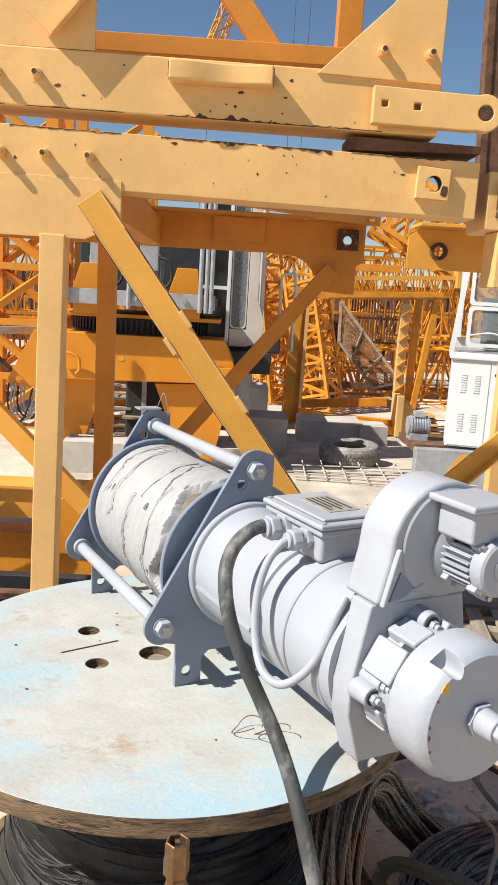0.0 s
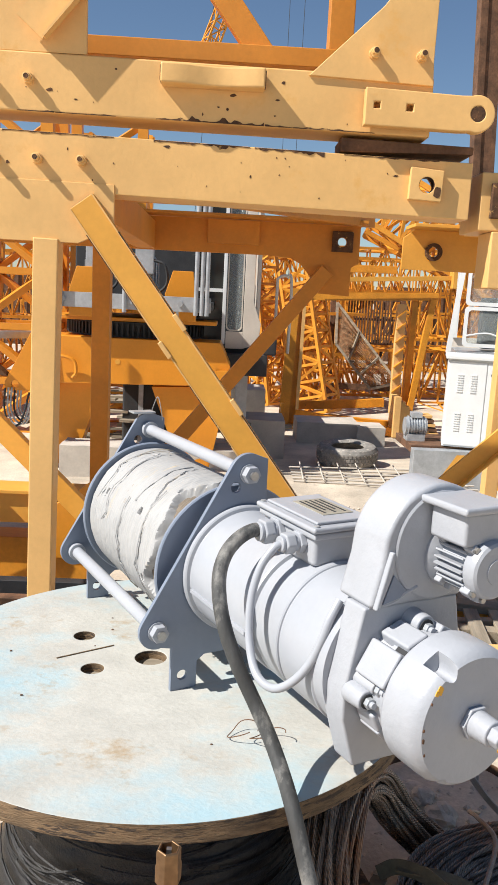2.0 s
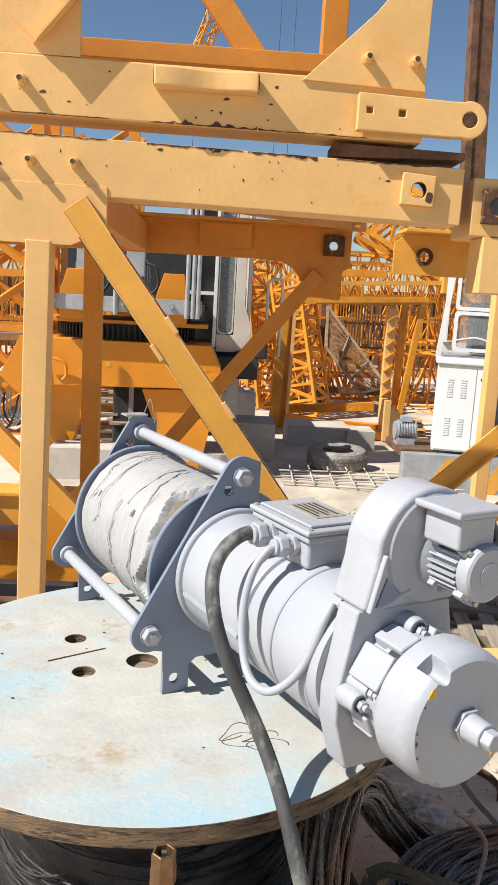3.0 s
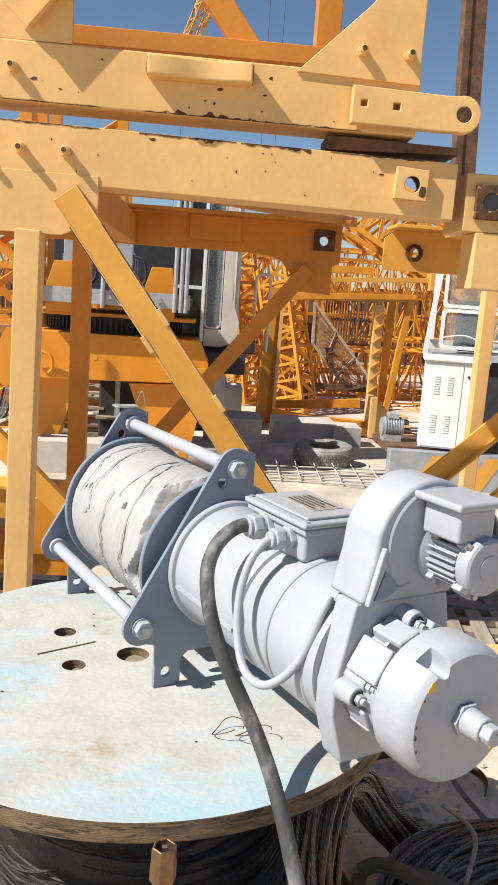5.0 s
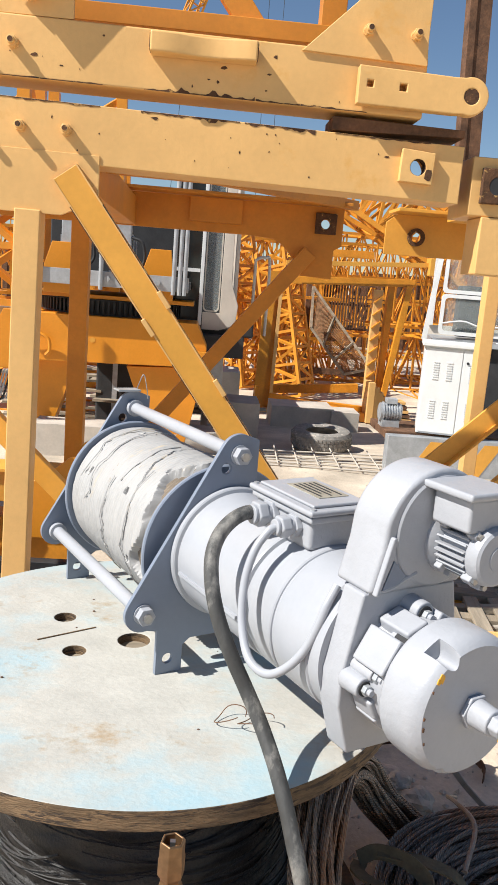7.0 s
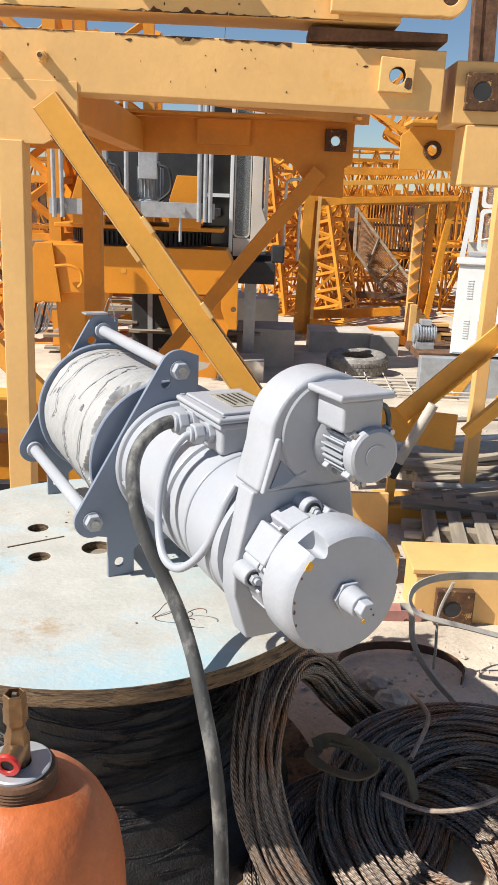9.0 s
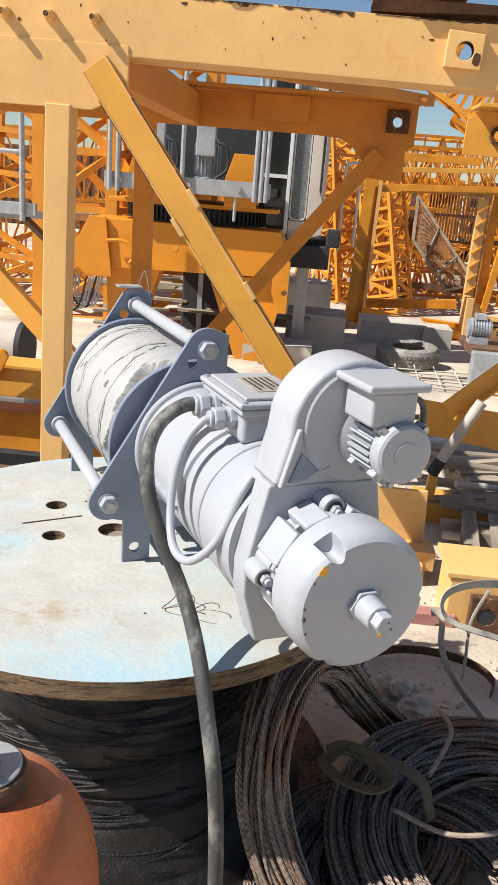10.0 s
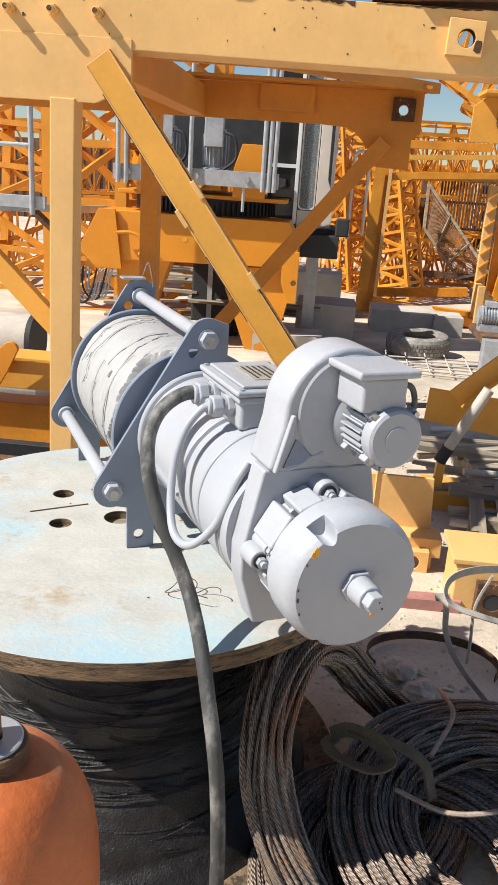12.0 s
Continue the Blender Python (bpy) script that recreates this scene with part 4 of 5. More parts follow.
rope_bundle([(0.43, 1.47, 0.07), (0.31, 1.58, 0.24), (0.275, 1.68, 0.42), (0.32, 1.85, 0.54), (0.42, 2.03, 0.47), (0.54, 2.18, 0.28), (0.68, 2.26, 0.10), (0.80, 2.15, 0.04), (0.80, 1.85, 0.04), (0.64, 1.58, 0.05)], 0.055, 0.055, 120, 11, "rusty steel wire rope coil leaning under the reel's flange")
rope_coil((0.91, 1.75, 0.13), (1, 0.1, 0.06), (-0.1, 1, 0.10), 0.22, 0.44, 0.085, 160, 12, "grey steel wire rope coil lying on the ground")
rope_coil((0.68, 1.64, 0.08), (1, -0.3, 0.0), (0.3, 1, 0.05), 0.24, 0.42, 0.05, 90, 13, "loose grey steel wire rope coil on the ground")
sl = spline([(0.46, 1.95, 0.22), (0.44, 1.89, 0.24), (0.48, 1.83, 0.25), (0.56, 1.80, 0.25), (0.61, 1.83, 0.26), (0.57, 1.88, 0.28), (0.50, 1.93, 0.27), (0.45, 1.94, 0.24)], 8)
thing("webbing_sling", tube(sl, 0, flat=(0.04, 0.006)), SLING, "worn grey webbing sling tied round the rope coil", "sling")
sl = spline([(0.50, 1.93, 0.27), (0.62, 1.88, 0.28), (0.70, 1.84, 0.26), (0.73, 1.80, 0.18)], 8)
thing("webbing_sling", tube(sl, 0, flat=(0.04, 0.006)), SLING, "dirty brown webbing strap over the rope coil", "sling")
for pts in ([(0.62, 1.75, 0.24), (0.75, 1.68, 0.25), (0.90, 1.70, 0.27), (1.05, 1.80, 0.28)], [(0.72, 1.86, 0.27), (0.80, 2.02, 0.29), (0.79, 2.15, 0.27), (0.80, 2.25, 0.22), (0.86, 2.33, 0.16)]):
    thing("rope_end", tube(spline(pts, 8), 0.0068, 8), ROPE2, "loose steel rope end lying over the coil", "wire rope")


def stone(x, y, z, r, seed):
    rnd = Vector((seed * 3.1, seed * 1.7, 0))
    bm = bmesh.new()
    bmesh.ops.create_icosphere(bm, subdivisions=3, radius=r)
    for v in bm.verts:
        d = v.co.normalized()
        v.co *= 1 + 0.35 * noise.noise(d * 1.6 + rnd) + 0.12 * noise.noise(d * 5 + rnd)
        v.co.z *= 0.75
    return thing("stone", bm, STONE, "pale broken lump of stone on the ground", "stone", m=at(x, y, z), group="stones by the rope")


stone(0.72, 2.62, 0.03, 0.055, 1)
stone(0.79, 2.50, 0.02, 0.06, 2)
stone(0.74, 2.56, 0.06, 0.04, 3)


# scattered gravel
def build_gravel():
    rnd = random.Random(21)
    bm = bmesh.new()
    for i in range(2200):
        x, y = rnd.uniform(0.4, 2.4), 1.4 + 6.1 * rnd.random() ** 1.5
        r = rnd.uniform(0.004, 0.018)
        g = ground_z(x, y) + 0.05 * noise.noise((x * 0.9, y * 0.9, 0)) + 0.02 * noise.noise((x * 4, y * 4, 3))
        vs = [bm.verts.new((x + r * rnd.uniform(0.6, 1.3) * dx, y + r * rnd.uniform(0.6, 1.3) * dy, g + r * dz * 0.7)) for dx, dy, dz in ((1, 0, 0), (-1, 0, 0), (0, 1, 0), (0, -1, 0), (0, 0, 1), (0, 0, -1))]
        for a, b in ((0, 2), (2, 1), (1, 3), (3, 0)):
            bm.faces.new((vs[a], vs[b], vs[4]))
            bm.faces.new((vs[b], vs[a], vs[5]))
    thing("gravel", bm, STONE, "small pale stones and rubble on the yard", "gravel", kind="stuff")


build_gravel()

# steel band springing off the ground, and a dark ring of hose
band = spline([(0.823, 2.66, 0.322), (0.845, 2.645, 0.328), (0.858, 2.62, 0.31), (0.863, 2.58, 0.23), (0.903, 2.53, 0.152), (0.992, 2.49, 0.055), (1.068, 2.446, 0.02), (1.3, 2.42, 0.0)], 8)
thing("steel_band", tube(band, 0, flat=(0.004, 0.03)), STRAP, "bent dull grey steel packing band", "steel band")
band = spline([(1.3, 2.86, 0.37), (1.075, 2.8, 0.391), (0.945, 2.7, 0.422), (0.871, 2.66, 0.404), (0.848, 2.62, 0.366), (0.885, 2.6, 0.325), (0.99, 2.6, 0.294), (1.071, 2.65, 0.251), (1.35, 2.7, 0.16)], 8)
thing("steel_band", tube(band, 0, flat=(0.004, 0.032)), STRAP, "looped grey steel packing band standing off the ground", "steel band")
ringp = [Vector((0.86 + 0.25 * math.cos(a), 2.72 + 0.17 * math.sin(a), 0.018)) for a in [math.pi * (-0.15 + 1.3 * i / 30) for i in range(31)]]
thing("steel_band", tube(ringp, 0, flat=(0.004, 0.035)), RUSTSTEEL, "dark steel band lying in a ring on the ground", "steel band")
thing("rope_end", tube(spline([(1.0, 2.62, 0.45), (0.97, 2.66, 0.30), (0.985, 2.70, 0.12), (0.99, 2.72, 0.02)], 6), 0.006, 6), STRAP, "thin pale cord hanging off the band", "cord")


def red_beam():
    b = empty("red_steel_channel", pose(0.84, 3.17, -0.03, 0, 0, 3), label="faded red oxide steel channel lying on the ground", category="steel beam")
    part("web", sheet([(-0.30, -0.05), (0.20, -0.05), (0.20, 0.055), (-0.30, 0.055)], 0.008, UPRIGHT, [circle(-0.12, 0.0, 0.012, 12), circle(0.13, 0.0, 0.012, 12)]), REDOX, b, bevel=0.002)
    part("flange", box(-0.30, 0.20, 0.008, 0.07, 0.047, 0.055), REDOX, b)
    part("flange", box(-0.30, 0.20, 0.008, 0.07, -0.05, -0.042), REDOX, b)


red_beam()


def yellow_bracket():
    b = empty("steel_bracket", at(0, 0, 0), label="yellow painted steel bracket with pin block on the ground", category="bracket")
    part("back_plate", sheet([(0.50, 0.11), (0.955, 0.11), (0.94, 0.385), (0.50, 0.385)], 0.02, at(0, 3.72, 0) @ UPRIGHT), PALE2, b, bevel=0.003)
    part("rib", sheet([(0.0, 0.12), (0.22, 0.12), (0.0, 0.45)], 0.015, at(0.66, 3.71, 0) @ Matrix.Rotation(radians(20), 4, "Z") @ UPRIGHT), PALE2, b, bevel=0.002)
    part("foot_block", box(0.80, 1.0, 3.60, 3.74, 0.02, 0.12), PALE2, b, bevel=0.004)
    pb = part("pin_block", sheet([(0.78, -0.07), (0.94, -0.07), (0.94, 0.07), (0.78, 0.07)], 0.05, at(0, 3.55, 0) @ UPRIGHT, [circle(0.86, 0.01, 0.035, 20)]), PALE2, b, bevel=0.004)
    part("pin_bore", rod((0.86, 3.552, 0.01), (0.86, 3.595, 0.01), 0.036, 20), RUSTY, pb)
    part("base", box(0.5, 0.96, 3.6, 3.75, -0.09, 0.022), PALE2, b, bevel=0.003)
    c = empty("steel_bracket", at(0, 0, 0), label="yellow steel block with a rusty pin hole", category="bracket")
    part("body", box(1.0, 1.45, 3.20, 3.45, -0.06, 0.20), PALE2, c, bevel=0.006)
    part("top_plate", box(0.98, 1.5, 3.192, 3.5, 0.202, 0.225), PALE2, c, bevel=0.003)
    pb = part("pin_block", sheet([(1.09, -0.04), (1.26, -0.04), (1.26, 0.14), (1.09, 0.14)], 0.04, at(0, 3.155, 0) @ UPRIGHT, [circle(1.165, 0.05, 0.04, 20)]), RUSTY, c, bevel=0.004)
    part("pin_bore", rod((1.165, 3.16, 0.05), (1.165, 3.199, 0.05), 0.041, 20), DARK, pb)


yellow_bracket()


def pile_of_bars():
    rnd = random.Random(6)
    for i in range(18):
        x0, y0 = rnd.uniform(0.95, 1.35), rnd.uniform(4.0, 6.6)
        a = rnd.uniform(-0.25, 0.25)
        ln = rnd.uniform(0.8, 1.9)
        g = ground_z(x0, y0)
        z0, z1 = g + rnd.uniform(0.03, 0.20), g + rnd.uniform(0.03, 0.22)
        p0, p1 = Vector((x0, y0, z0)), Vector((x0 + ln * math.cos(a), y0 + ln * math.sin(a), z1))
        if rnd.random() < 0.55:
            thing("steel_pipe", rod(p0, p1, rnd.uniform(0.011, 0.024), 12), WHITE if rnd.random() < 0.6 else CONCRETE, "dusty pale steel pipe lying in a pile", "pipe", group="pile of bars")
        else:
            thing("timber_batten", bar(p0, p1, rnd.uniform(0.05, 0.10), rnd.uniform(0.02, 0.05)), PLANK, "weathered timber batten lying in a pile", "batten", bevel=0.003, group="pile of bars")


pile_of_bars()


def pallet(x, y, rz):
    g = ground_z(x, y) + 0.02
    p = empty("pallet", pose(x, y, g, 0, 0, rz), label="weathered wooden pallet on the sand", category="pallet", group="pallets")
    for i in range(6):
        part("slat", box(-0.5, 0.5, -0.4 + i * 0.145, -0.32 + i * 0.145, 0.10, 0.12), PLANK, p, bevel=0.002)
    for i in range(3):
        part("bearer", box(-0.5 + i * 0.46, -0.42 + i * 0.46, -0.4, 0.405, 0.0, 0.099), PLANK, p, bevel=0.003)


pallet(1.62, 4.05, 82)
pallet(1.9, 5.0, 15)


# ---- frame sections on the right ----
def right_section():
    s = empty("side_frame_section", at(0, 0, 0), label="yellow steel crane section with pin plates and braces", category="crane section")
    part("end_block", box(0.995, 2.4, FY + 0.02, FY + 0.3, 2.10, 2.335), PALE2, s, bevel=0.006)
    pl = part("pin_plate", sheet([(1.035, 2.15), (1.17, 2.15), (1.17, 2.29), (1.035, 2.29)], 0.03, at(0, FY - 0.012, 0) @ UPRIGHT, [circle(1.10, 2.22, 0.036, 20)]), RUSTY, s, "rusty pin plate", bevel=0.003)
    part("pin_bore", rod((1.10, FY - 0.01, 2.22), (1.10, FY + 0.018, 2.22), 0.037, 20), DARK, pl)
    part("lower_plate", box(1.055, 2.4, FY + 0.01, FY + 0.2, 1.865, 2.098), PALE2, s, bevel=0.005)
    part("post", box(1.60, 1.68, 4.75, 4.84, -0.1, 2.0), PALE2, s, bevel=0.005)
    YB = 5.8
    b = part("rear_beam", sheet([(1.19, 2.02), (2.6, 2.02), (2.6, 2.30), (1.27, 2.30), (1.19, 2.24)], 0.02, at(0, YB, 0) @ UPRIGHT, [circle(1.41, 2.15, 0.035, 20)]), PALE, s, bevel=0.002)
    part("pin_collar", lathe([(0.036, 0), (0.062, 0), (0.062, 0.02), (0.036, 0.02)], 28, m=at(1.41, YB - 0.002, 2.15) @ Matrix.Rotation(math.pi / 2, 4, "X")), RUSTY, b)
    part("rear_beam_top", box(1.22, 2.6, YB - 0.22, YB + 0.1, 2.302, 2.325), PALE, s, bevel=0.003)
    part("top_channel", box(1.55, 2.6, YB - 0.42, YB - 0.24, 2.25, 2.33), PALE, s, bevel=0.004)
    br = part("brace", bar((1.14, 4.62, 0.565), (2.3, 4.62, 1.68), 0.11, 0.02, up=(0, -1, 0)), PALE, s, bevel=0.003)
    part("brace_lip", bar((1.18, 4.59, 0.525), (2.34, 4.59, 1.64), 0.012, 0.06, up=(0, -1, 0)), PALE, br)
    part("brace", bar((1.45, 4.3, 0.55), (2.1, 4.3, 1.2), 0.07, 0.05, up=(0, -1, 0)), PALE, s, bevel=0.003)
    part("foot_plate", sheet([(0.99, 0.40), (1.5, 0.33), (1.5, 0.56), (1.0, 0.60)], 0.02, at(0, 4.68, 0) @ UPRIGHT), PALE, s, bevel=0.003)
    part("adjuster", rod((1.12, 4.50, 0.29), (1.30, 4.50, 0.665), 0.032, 16), CONCRETE, s)
    part("adjuster_foot", rod((1.085, 4.50, 0.21), (1.125, 4.50, 0.30), 0.036, 16), DARK, s)
    part("adjuster_stub", bar((1.09, 4.52, 0.0), (1.10, 4.52, 0.23), 0.05, 0.05), PALE, s)
    part("foot", box(1.02, 1.60, 4.45, 4.75, -0.1, 0.03), PALE, s, bevel=0.006)
    part("base_rail", box(1.6, 2.4, 4.55, 4.70, -0.1, 0.03), PALE, s, bevel=0.006)


right_section()
pole = empty("rusty_pole", at(0, 0, 0), label="rusty brown steel pole standing on the section", category="pole")
part("shaft", bar((1.56, 5.45, 2.33), (1.47, 5.45, 4.3), 0.10, 0.05), RUSTSTEEL, pole, bevel=0.004)
part("flange", bar((1.62, 5.42, 2.33), (1.53, 5.42, 4.3), 0.02, 0.12), RUSTSTEEL, pole)


# ---- yard behind ----
def truss(p0, p1, w, h, bays, chord=0.06, lace=0.035, mat=OLDORANGE, label="weathered orange lattice jib section stacked in the yard", rungs=True):
    """A square lattice section from p0 to p1."""
    p0, p1 = Vector(p0), Vector(p1)
    ln = (p1 - p0).length
    f = axis_frame(p0, p1)
    t = empty("jib_section", f, label=label, category="crane section", group="jib sections in the yard")
    cs = [(-w / 2, -h / 2), (w / 2, -h / 2), (w / 2, h / 2), (-w / 2, h / 2)]
    for x, y in cs:
        part("chord", box(x - chord / 2, x + chord / 2, y - chord / 2, y + chord / 2, 0, ln), mat, t)
    cache = {}
    for side in range(4):
        a, b = cs[side], cs[(side + 1) % 4]
        for i in range(bays):
            z0, z1 = ln * i / bays, ln * (i + 1) / bays
            if i % 2:
                z0, z1 = z1, z0
            key = (side, i % 2)
            if key not in cache:
                bm = bar((a[0], a[1], z0 - min(z0, z1)), (b[0], b[1], z1 - min(z0, z1)), lace, lace, up=(0.3, 0.2, 1))
                cache[key] = part("lacing", bm, mat, t, m=at(0, 0, min(z0, z1)))
            else:
                o = new("lacing", cache[key].data)
                o.parent = t
                o.matrix_basis = at(0, 0, min(z0, z1))
            if rungs:
                if (side, "r") not in cache:
                    cache[(side, "r")] = part("rung", bar((a[0], a[1], 0), (b[0], b[1], 0), lace, lace), mat, t, m=at(0, 0, ln * i / bays))
                else:
                    o = new("rung", cache[(side, "r")].data)
                    o.parent = t
                    o.matrix_basis = at(0, 0, ln * i / bays)
    return t


G = -0.3
# stacks seen between the frames
truss((0.15, 15.5, 0.2), (1.7, 17.5, 0.2), 1.1, 0.9, 6)
truss((0.0, 16.0, 1.08), (2.6, 16.6, 1.1), 1.0, 0.8, 9, lace=0.05)
truss((-0.2, 17.0, 2.2), (3.2, 17.4, 2.3), 1.0, 0.7, 11)
truss((1.75, 14.6, G), (1.25, 15.0, 2.3), 0.45, 0.6, 9, lace=0.05)
truss((0.85, 15.4, G), (0.45, 15.8, 2.6), 0.6, 0.5, 9, lace=0.045)
truss((2.0, 13.6, 3.7), (4.9, 13.0, 2.0), 0.9, 0.9, 9, 0.08, 0.05)
truss((2.6, 15.0, 3.4), (6.5, 14.5, 1.6), 1.0, 0.9, 12, 0.08, 0.05)
truss((1.6, 18.0, 0.2), (7.0, 18.5, 0.3), 1.4, 1.0, 14)
truss((1.4, 19.0, 1.4), (7.5, 19.5, 1.5), 1.4, 1.0, 15)
truss((2.0, 20.0, 2.5), (8.0, 21.0, 2.6), 1.4, 1.0, 15)
truss((1.9, 19.0, G), (4.0, 19.4, G), 0.8, 0.8, 6)
truss((-3.0, 11.6, G), (-3.0, 11.6, 4.2), 1.0, 1.0, 6, 0.16, 0.09, ORANGE, "bright orange lattice mast section standing upright")
truss((-1.75, 12.0, G), (-1.75, 12.0, 4.0), 0.9, 0.9, 7, 0.14, 0.08, ORANGE, "bright orange lattice mast section standing upright")
truss((-4.6, 13.0, G), (-4.4, 13.2, 4.0), 1.2, 1.2, 7, 0.14, 0.08)
truss((-7.5, 14.5, 0.3), (-2.4, 15.0, 0.4), 1.3, 1.2, 11)
truss((-7.5, 15.5, 1.7), (-2.2, 16.0, 1.8), 1.3, 1.2, 11)
truss((-3.5, 18.0, 2.4), (1.5, 18.0, 2.6), 1.3, 1.2, 11)
truss((4.2, 16.0, 0.3), (9.5, 17.0, 0.4), 1.4, 1.2, 12)
truss((4.2, 16.5, 1.7), (9.5, 17.5, 1.8), 1.4, 1.2, 12)
truss((-2.8, 60.0, 17.0), (0.6, 62.0, 27.0), 0.9, 0.9, 9, 0.12, 0.08, OLDORANGE, "distant crane jib rising against the sky")


def standing_frame():
    s = empty("mast_section", at(0, 0, 0), label="weathered orange mast section lying open with splayed legs", category="crane section")
    Y = 12.8
    leg = part("leg", bar((1.03, Y, G), (1.10, Y, 1.92), 0.07, 0.22), OLDORANGE, s, bevel=0.006)
    part("leg_flange", bar((0.93, Y - 0.10, G), (1.02, Y - 0.10, 1.92), 0.05, 0.16), OLDORANGE, leg)
    part("leg_flange", bar((1.14, Y - 0.10, G), (1.17, Y - 0.10, 1.90), 0.06, 0.05), PALE2, leg)
    part("foot_plate", box(0.84, 1.22, Y - 0.28, Y - 0.02, G, -0.24), PALE2, s)
    part("foot_plate", bar((0.88, Y - 0.26, G), (0.90, Y - 0.26, 0.12), 0.10, 0.05), OLDORANGE, s)
    part("top_beam", bar((1.14, Y, 1.80), (3.30, Y, 1.90), 0.10, 0.12), OLDORANGE, s, bevel=0.004)
    part("upper_rail", bar((1.20, Y - 0.2, 2.06), (3.55, Y - 0.2, 2.20), 0.08, 0.07), PALE, s, bevel=0.003)
    part("upper_rail", bar((1.30, Y + 0.5, 2.28), (2.7, Y + 0.5, 2.30), 0.10, 0.12), OLDORANGE, s, bevel=0.003)
    part("corner_block", box(3.42, 3.62, Y - 0.34, Y - 0.1, 2.03, 2.30), PALE, s, bevel=0.01)
    lad = part("ladder_post", box(2.66, 2.80, Y - 0.06, Y + 0.06, 0.0, 1.76), PALE2, s, bevel=0.004)
    for i in range(8):
        part("notch_bar", bar((2.66, Y - 0.075, 0.15 + i * 0.2), (2.80, Y - 0.075, 0.27 + i * 0.2), 0.05, 0.02), OLDORANGE, lad)
    part("leg", bar((2.92, Y + 0.1, 0.1), (2.95, Y + 0.1, 1.82), 0.17, 0.10), OLDORANGE, s, bevel=0.006)
    part("leg", bar((2.98, Y, 0.05), (3.22, Y, 1.86), 0.13, 0.10), OLDORANGE, s, bevel=0.006)
    part("base_bar", bar((1.15, Y + 0.3, 0.02), (2.62, Y + 0.3, 0.13), 0.12, 0.14), OLDORANGE, s, bevel=0.004)
    part("base_bar", bar((1.12, Y - 0.1, -0.06), (2.90, Y - 0.5, -0.27), 0.12, 0.14), ORANGE, s, bevel=0.004)
    part("base_bar", bar((1.3, Y, -0.10), (2.85, Y - 0.2, -0.16), 0.12, 0.10), ORANGE, s, bevel=0.004)
    for i in range(8):
        x = 2.62 + 0.075 * i
        part("step_plate", box(x, x + 0.10, Y - 0.60 + 0.03 * i, Y - 0.2, G, 0.34 - 0.075 * i), PALE2, s, bevel=0.004)
    for i in range(5):
        part("stack_plate", box(2.98, 3.40 - 0.03 * i, Y - 0.4, Y - 0.1, -0.28 + 0.07 * i, -0.235 + 0.07 * i), (PALE2, RUSTSTEEL)[i % 2], s, bevel=0.004)


standing_frame()


def mesh_panel():
    Y = 16.0
    p = empty("mesh_panel", at(0, 0, 0), label="rusty expanded metal panel in an angle frame, leaning", category="mesh panel")
    quad = (Vector((2.13, Y, 1.72)), Vector((3.42, Y - 0.2, 0.20)), Vector((2.86, Y - 0.3, 0.06)), Vector((2.14, Y - 0.1, 0.92)))
    for q, r in zip(quad, quad[1:] + quad[:1]):
        part("frame_bar", bar(q, r, 0.06, 0.05), PLANK, p)
    bm = bmesh.new()
    for i in range(1, 56):
        t = i / 56
        bar(quad[0].lerp(quad[1], t), quad[3].lerp(quad[2], t), 0.022, 0.006, bm)
    for i in range(1, 30):
        t = i / 30
        bar(quad[0].lerp(quad[3], t), quad[1].lerp(quad[2], t), 0.014, 0.006, bm)
    tagged(part("mesh", bm, MESH, p, "rusted expanded mesh"), kind="stuff")
    for t in (0.36, 0.68):
        part("cross_bar", bar(quad[0].lerp(quad[1], t), quad[3].lerp(quad[2], t), 0.07, 0.04), PLANK, p)
    part("stand", bar((2.10, Y + 0.1, G), (2.06, Y + 0.1, 1.86), 0.14, 0.10), RUSTSTEEL, p)
    part("stand", bar((3.46, Y + 0.1, G), (3.46, Y + 0.1, 1.86), 0.10, 0.08), RUSTSTEEL, p)
    part("back_rail", bar((2.0, Y + 0.1, 0.05), (3.5, Y + 0.1, 0.05), 0.05, 0.12), RUSTSTEEL, p)
    part("top_rail", bar((2.0, Y + 0.1, 1.84), (3.5, Y + 0.1, 1.84), 0.05, 0.10), RUSTSTEEL, p)
    for i in range(16):
        part("back_bar", bar((2.5 + i * 0.06, Y + 0.9, 0.9), (2.5 + i * 0.06, Y + 0.9, 1.85), 0.03, 0.03), RUSTSTEEL, p)
    for z in (0.9, 1.4):
        part("back_bar", bar((2.2, Y + 0.92, z), (3.5, Y + 0.92, z), 0.04, 0.05), RUSTSTEEL, p)


mesh_panel()


def tyre(x, y, m):
    prof = []
    ro, ri, wd = 0.37, 0.20, 0.12
    prof = [(ri, -wd * 0.75), (ri + 0.03, -wd * 0.95), (0.30, -wd), (0.345, -wd * 0.9), (ro, -wd * 0.6), (ro + 0.004, 0), (ro, wd * 0.6), (0.345, wd * 0.9), (0.30, wd), (ri + 0.03, wd * 0.95), (ri, wd * 0.75), (ri + 0.05, wd * 0.6), (ro - 0.05, 0), (ri + 0.05, -wd * 0.6), (ri, -wd * 0.75)]
    t = tagged(empty("tyre", m), "old dusty car tyre lying flat on the ground", "tyre")
    part("carcass", lathe(prof, 56), TYRE, t)
    bm = bmesh.new()
    for r in range(3):
        for i in range(48):
            a = 2 * math.pi * (i + 0.5 * (r % 2)) / 48
            box(ro - 0.004, ro + 0.009, -0.018, 0.018, -0.06 + r * 0.045, -0.025 + r * 0.045, bm, Matrix.Rotation(a, 4, "Z"))
    tagged(part("tread_block", bm, TYRE, t), kind="stuff")
    return t


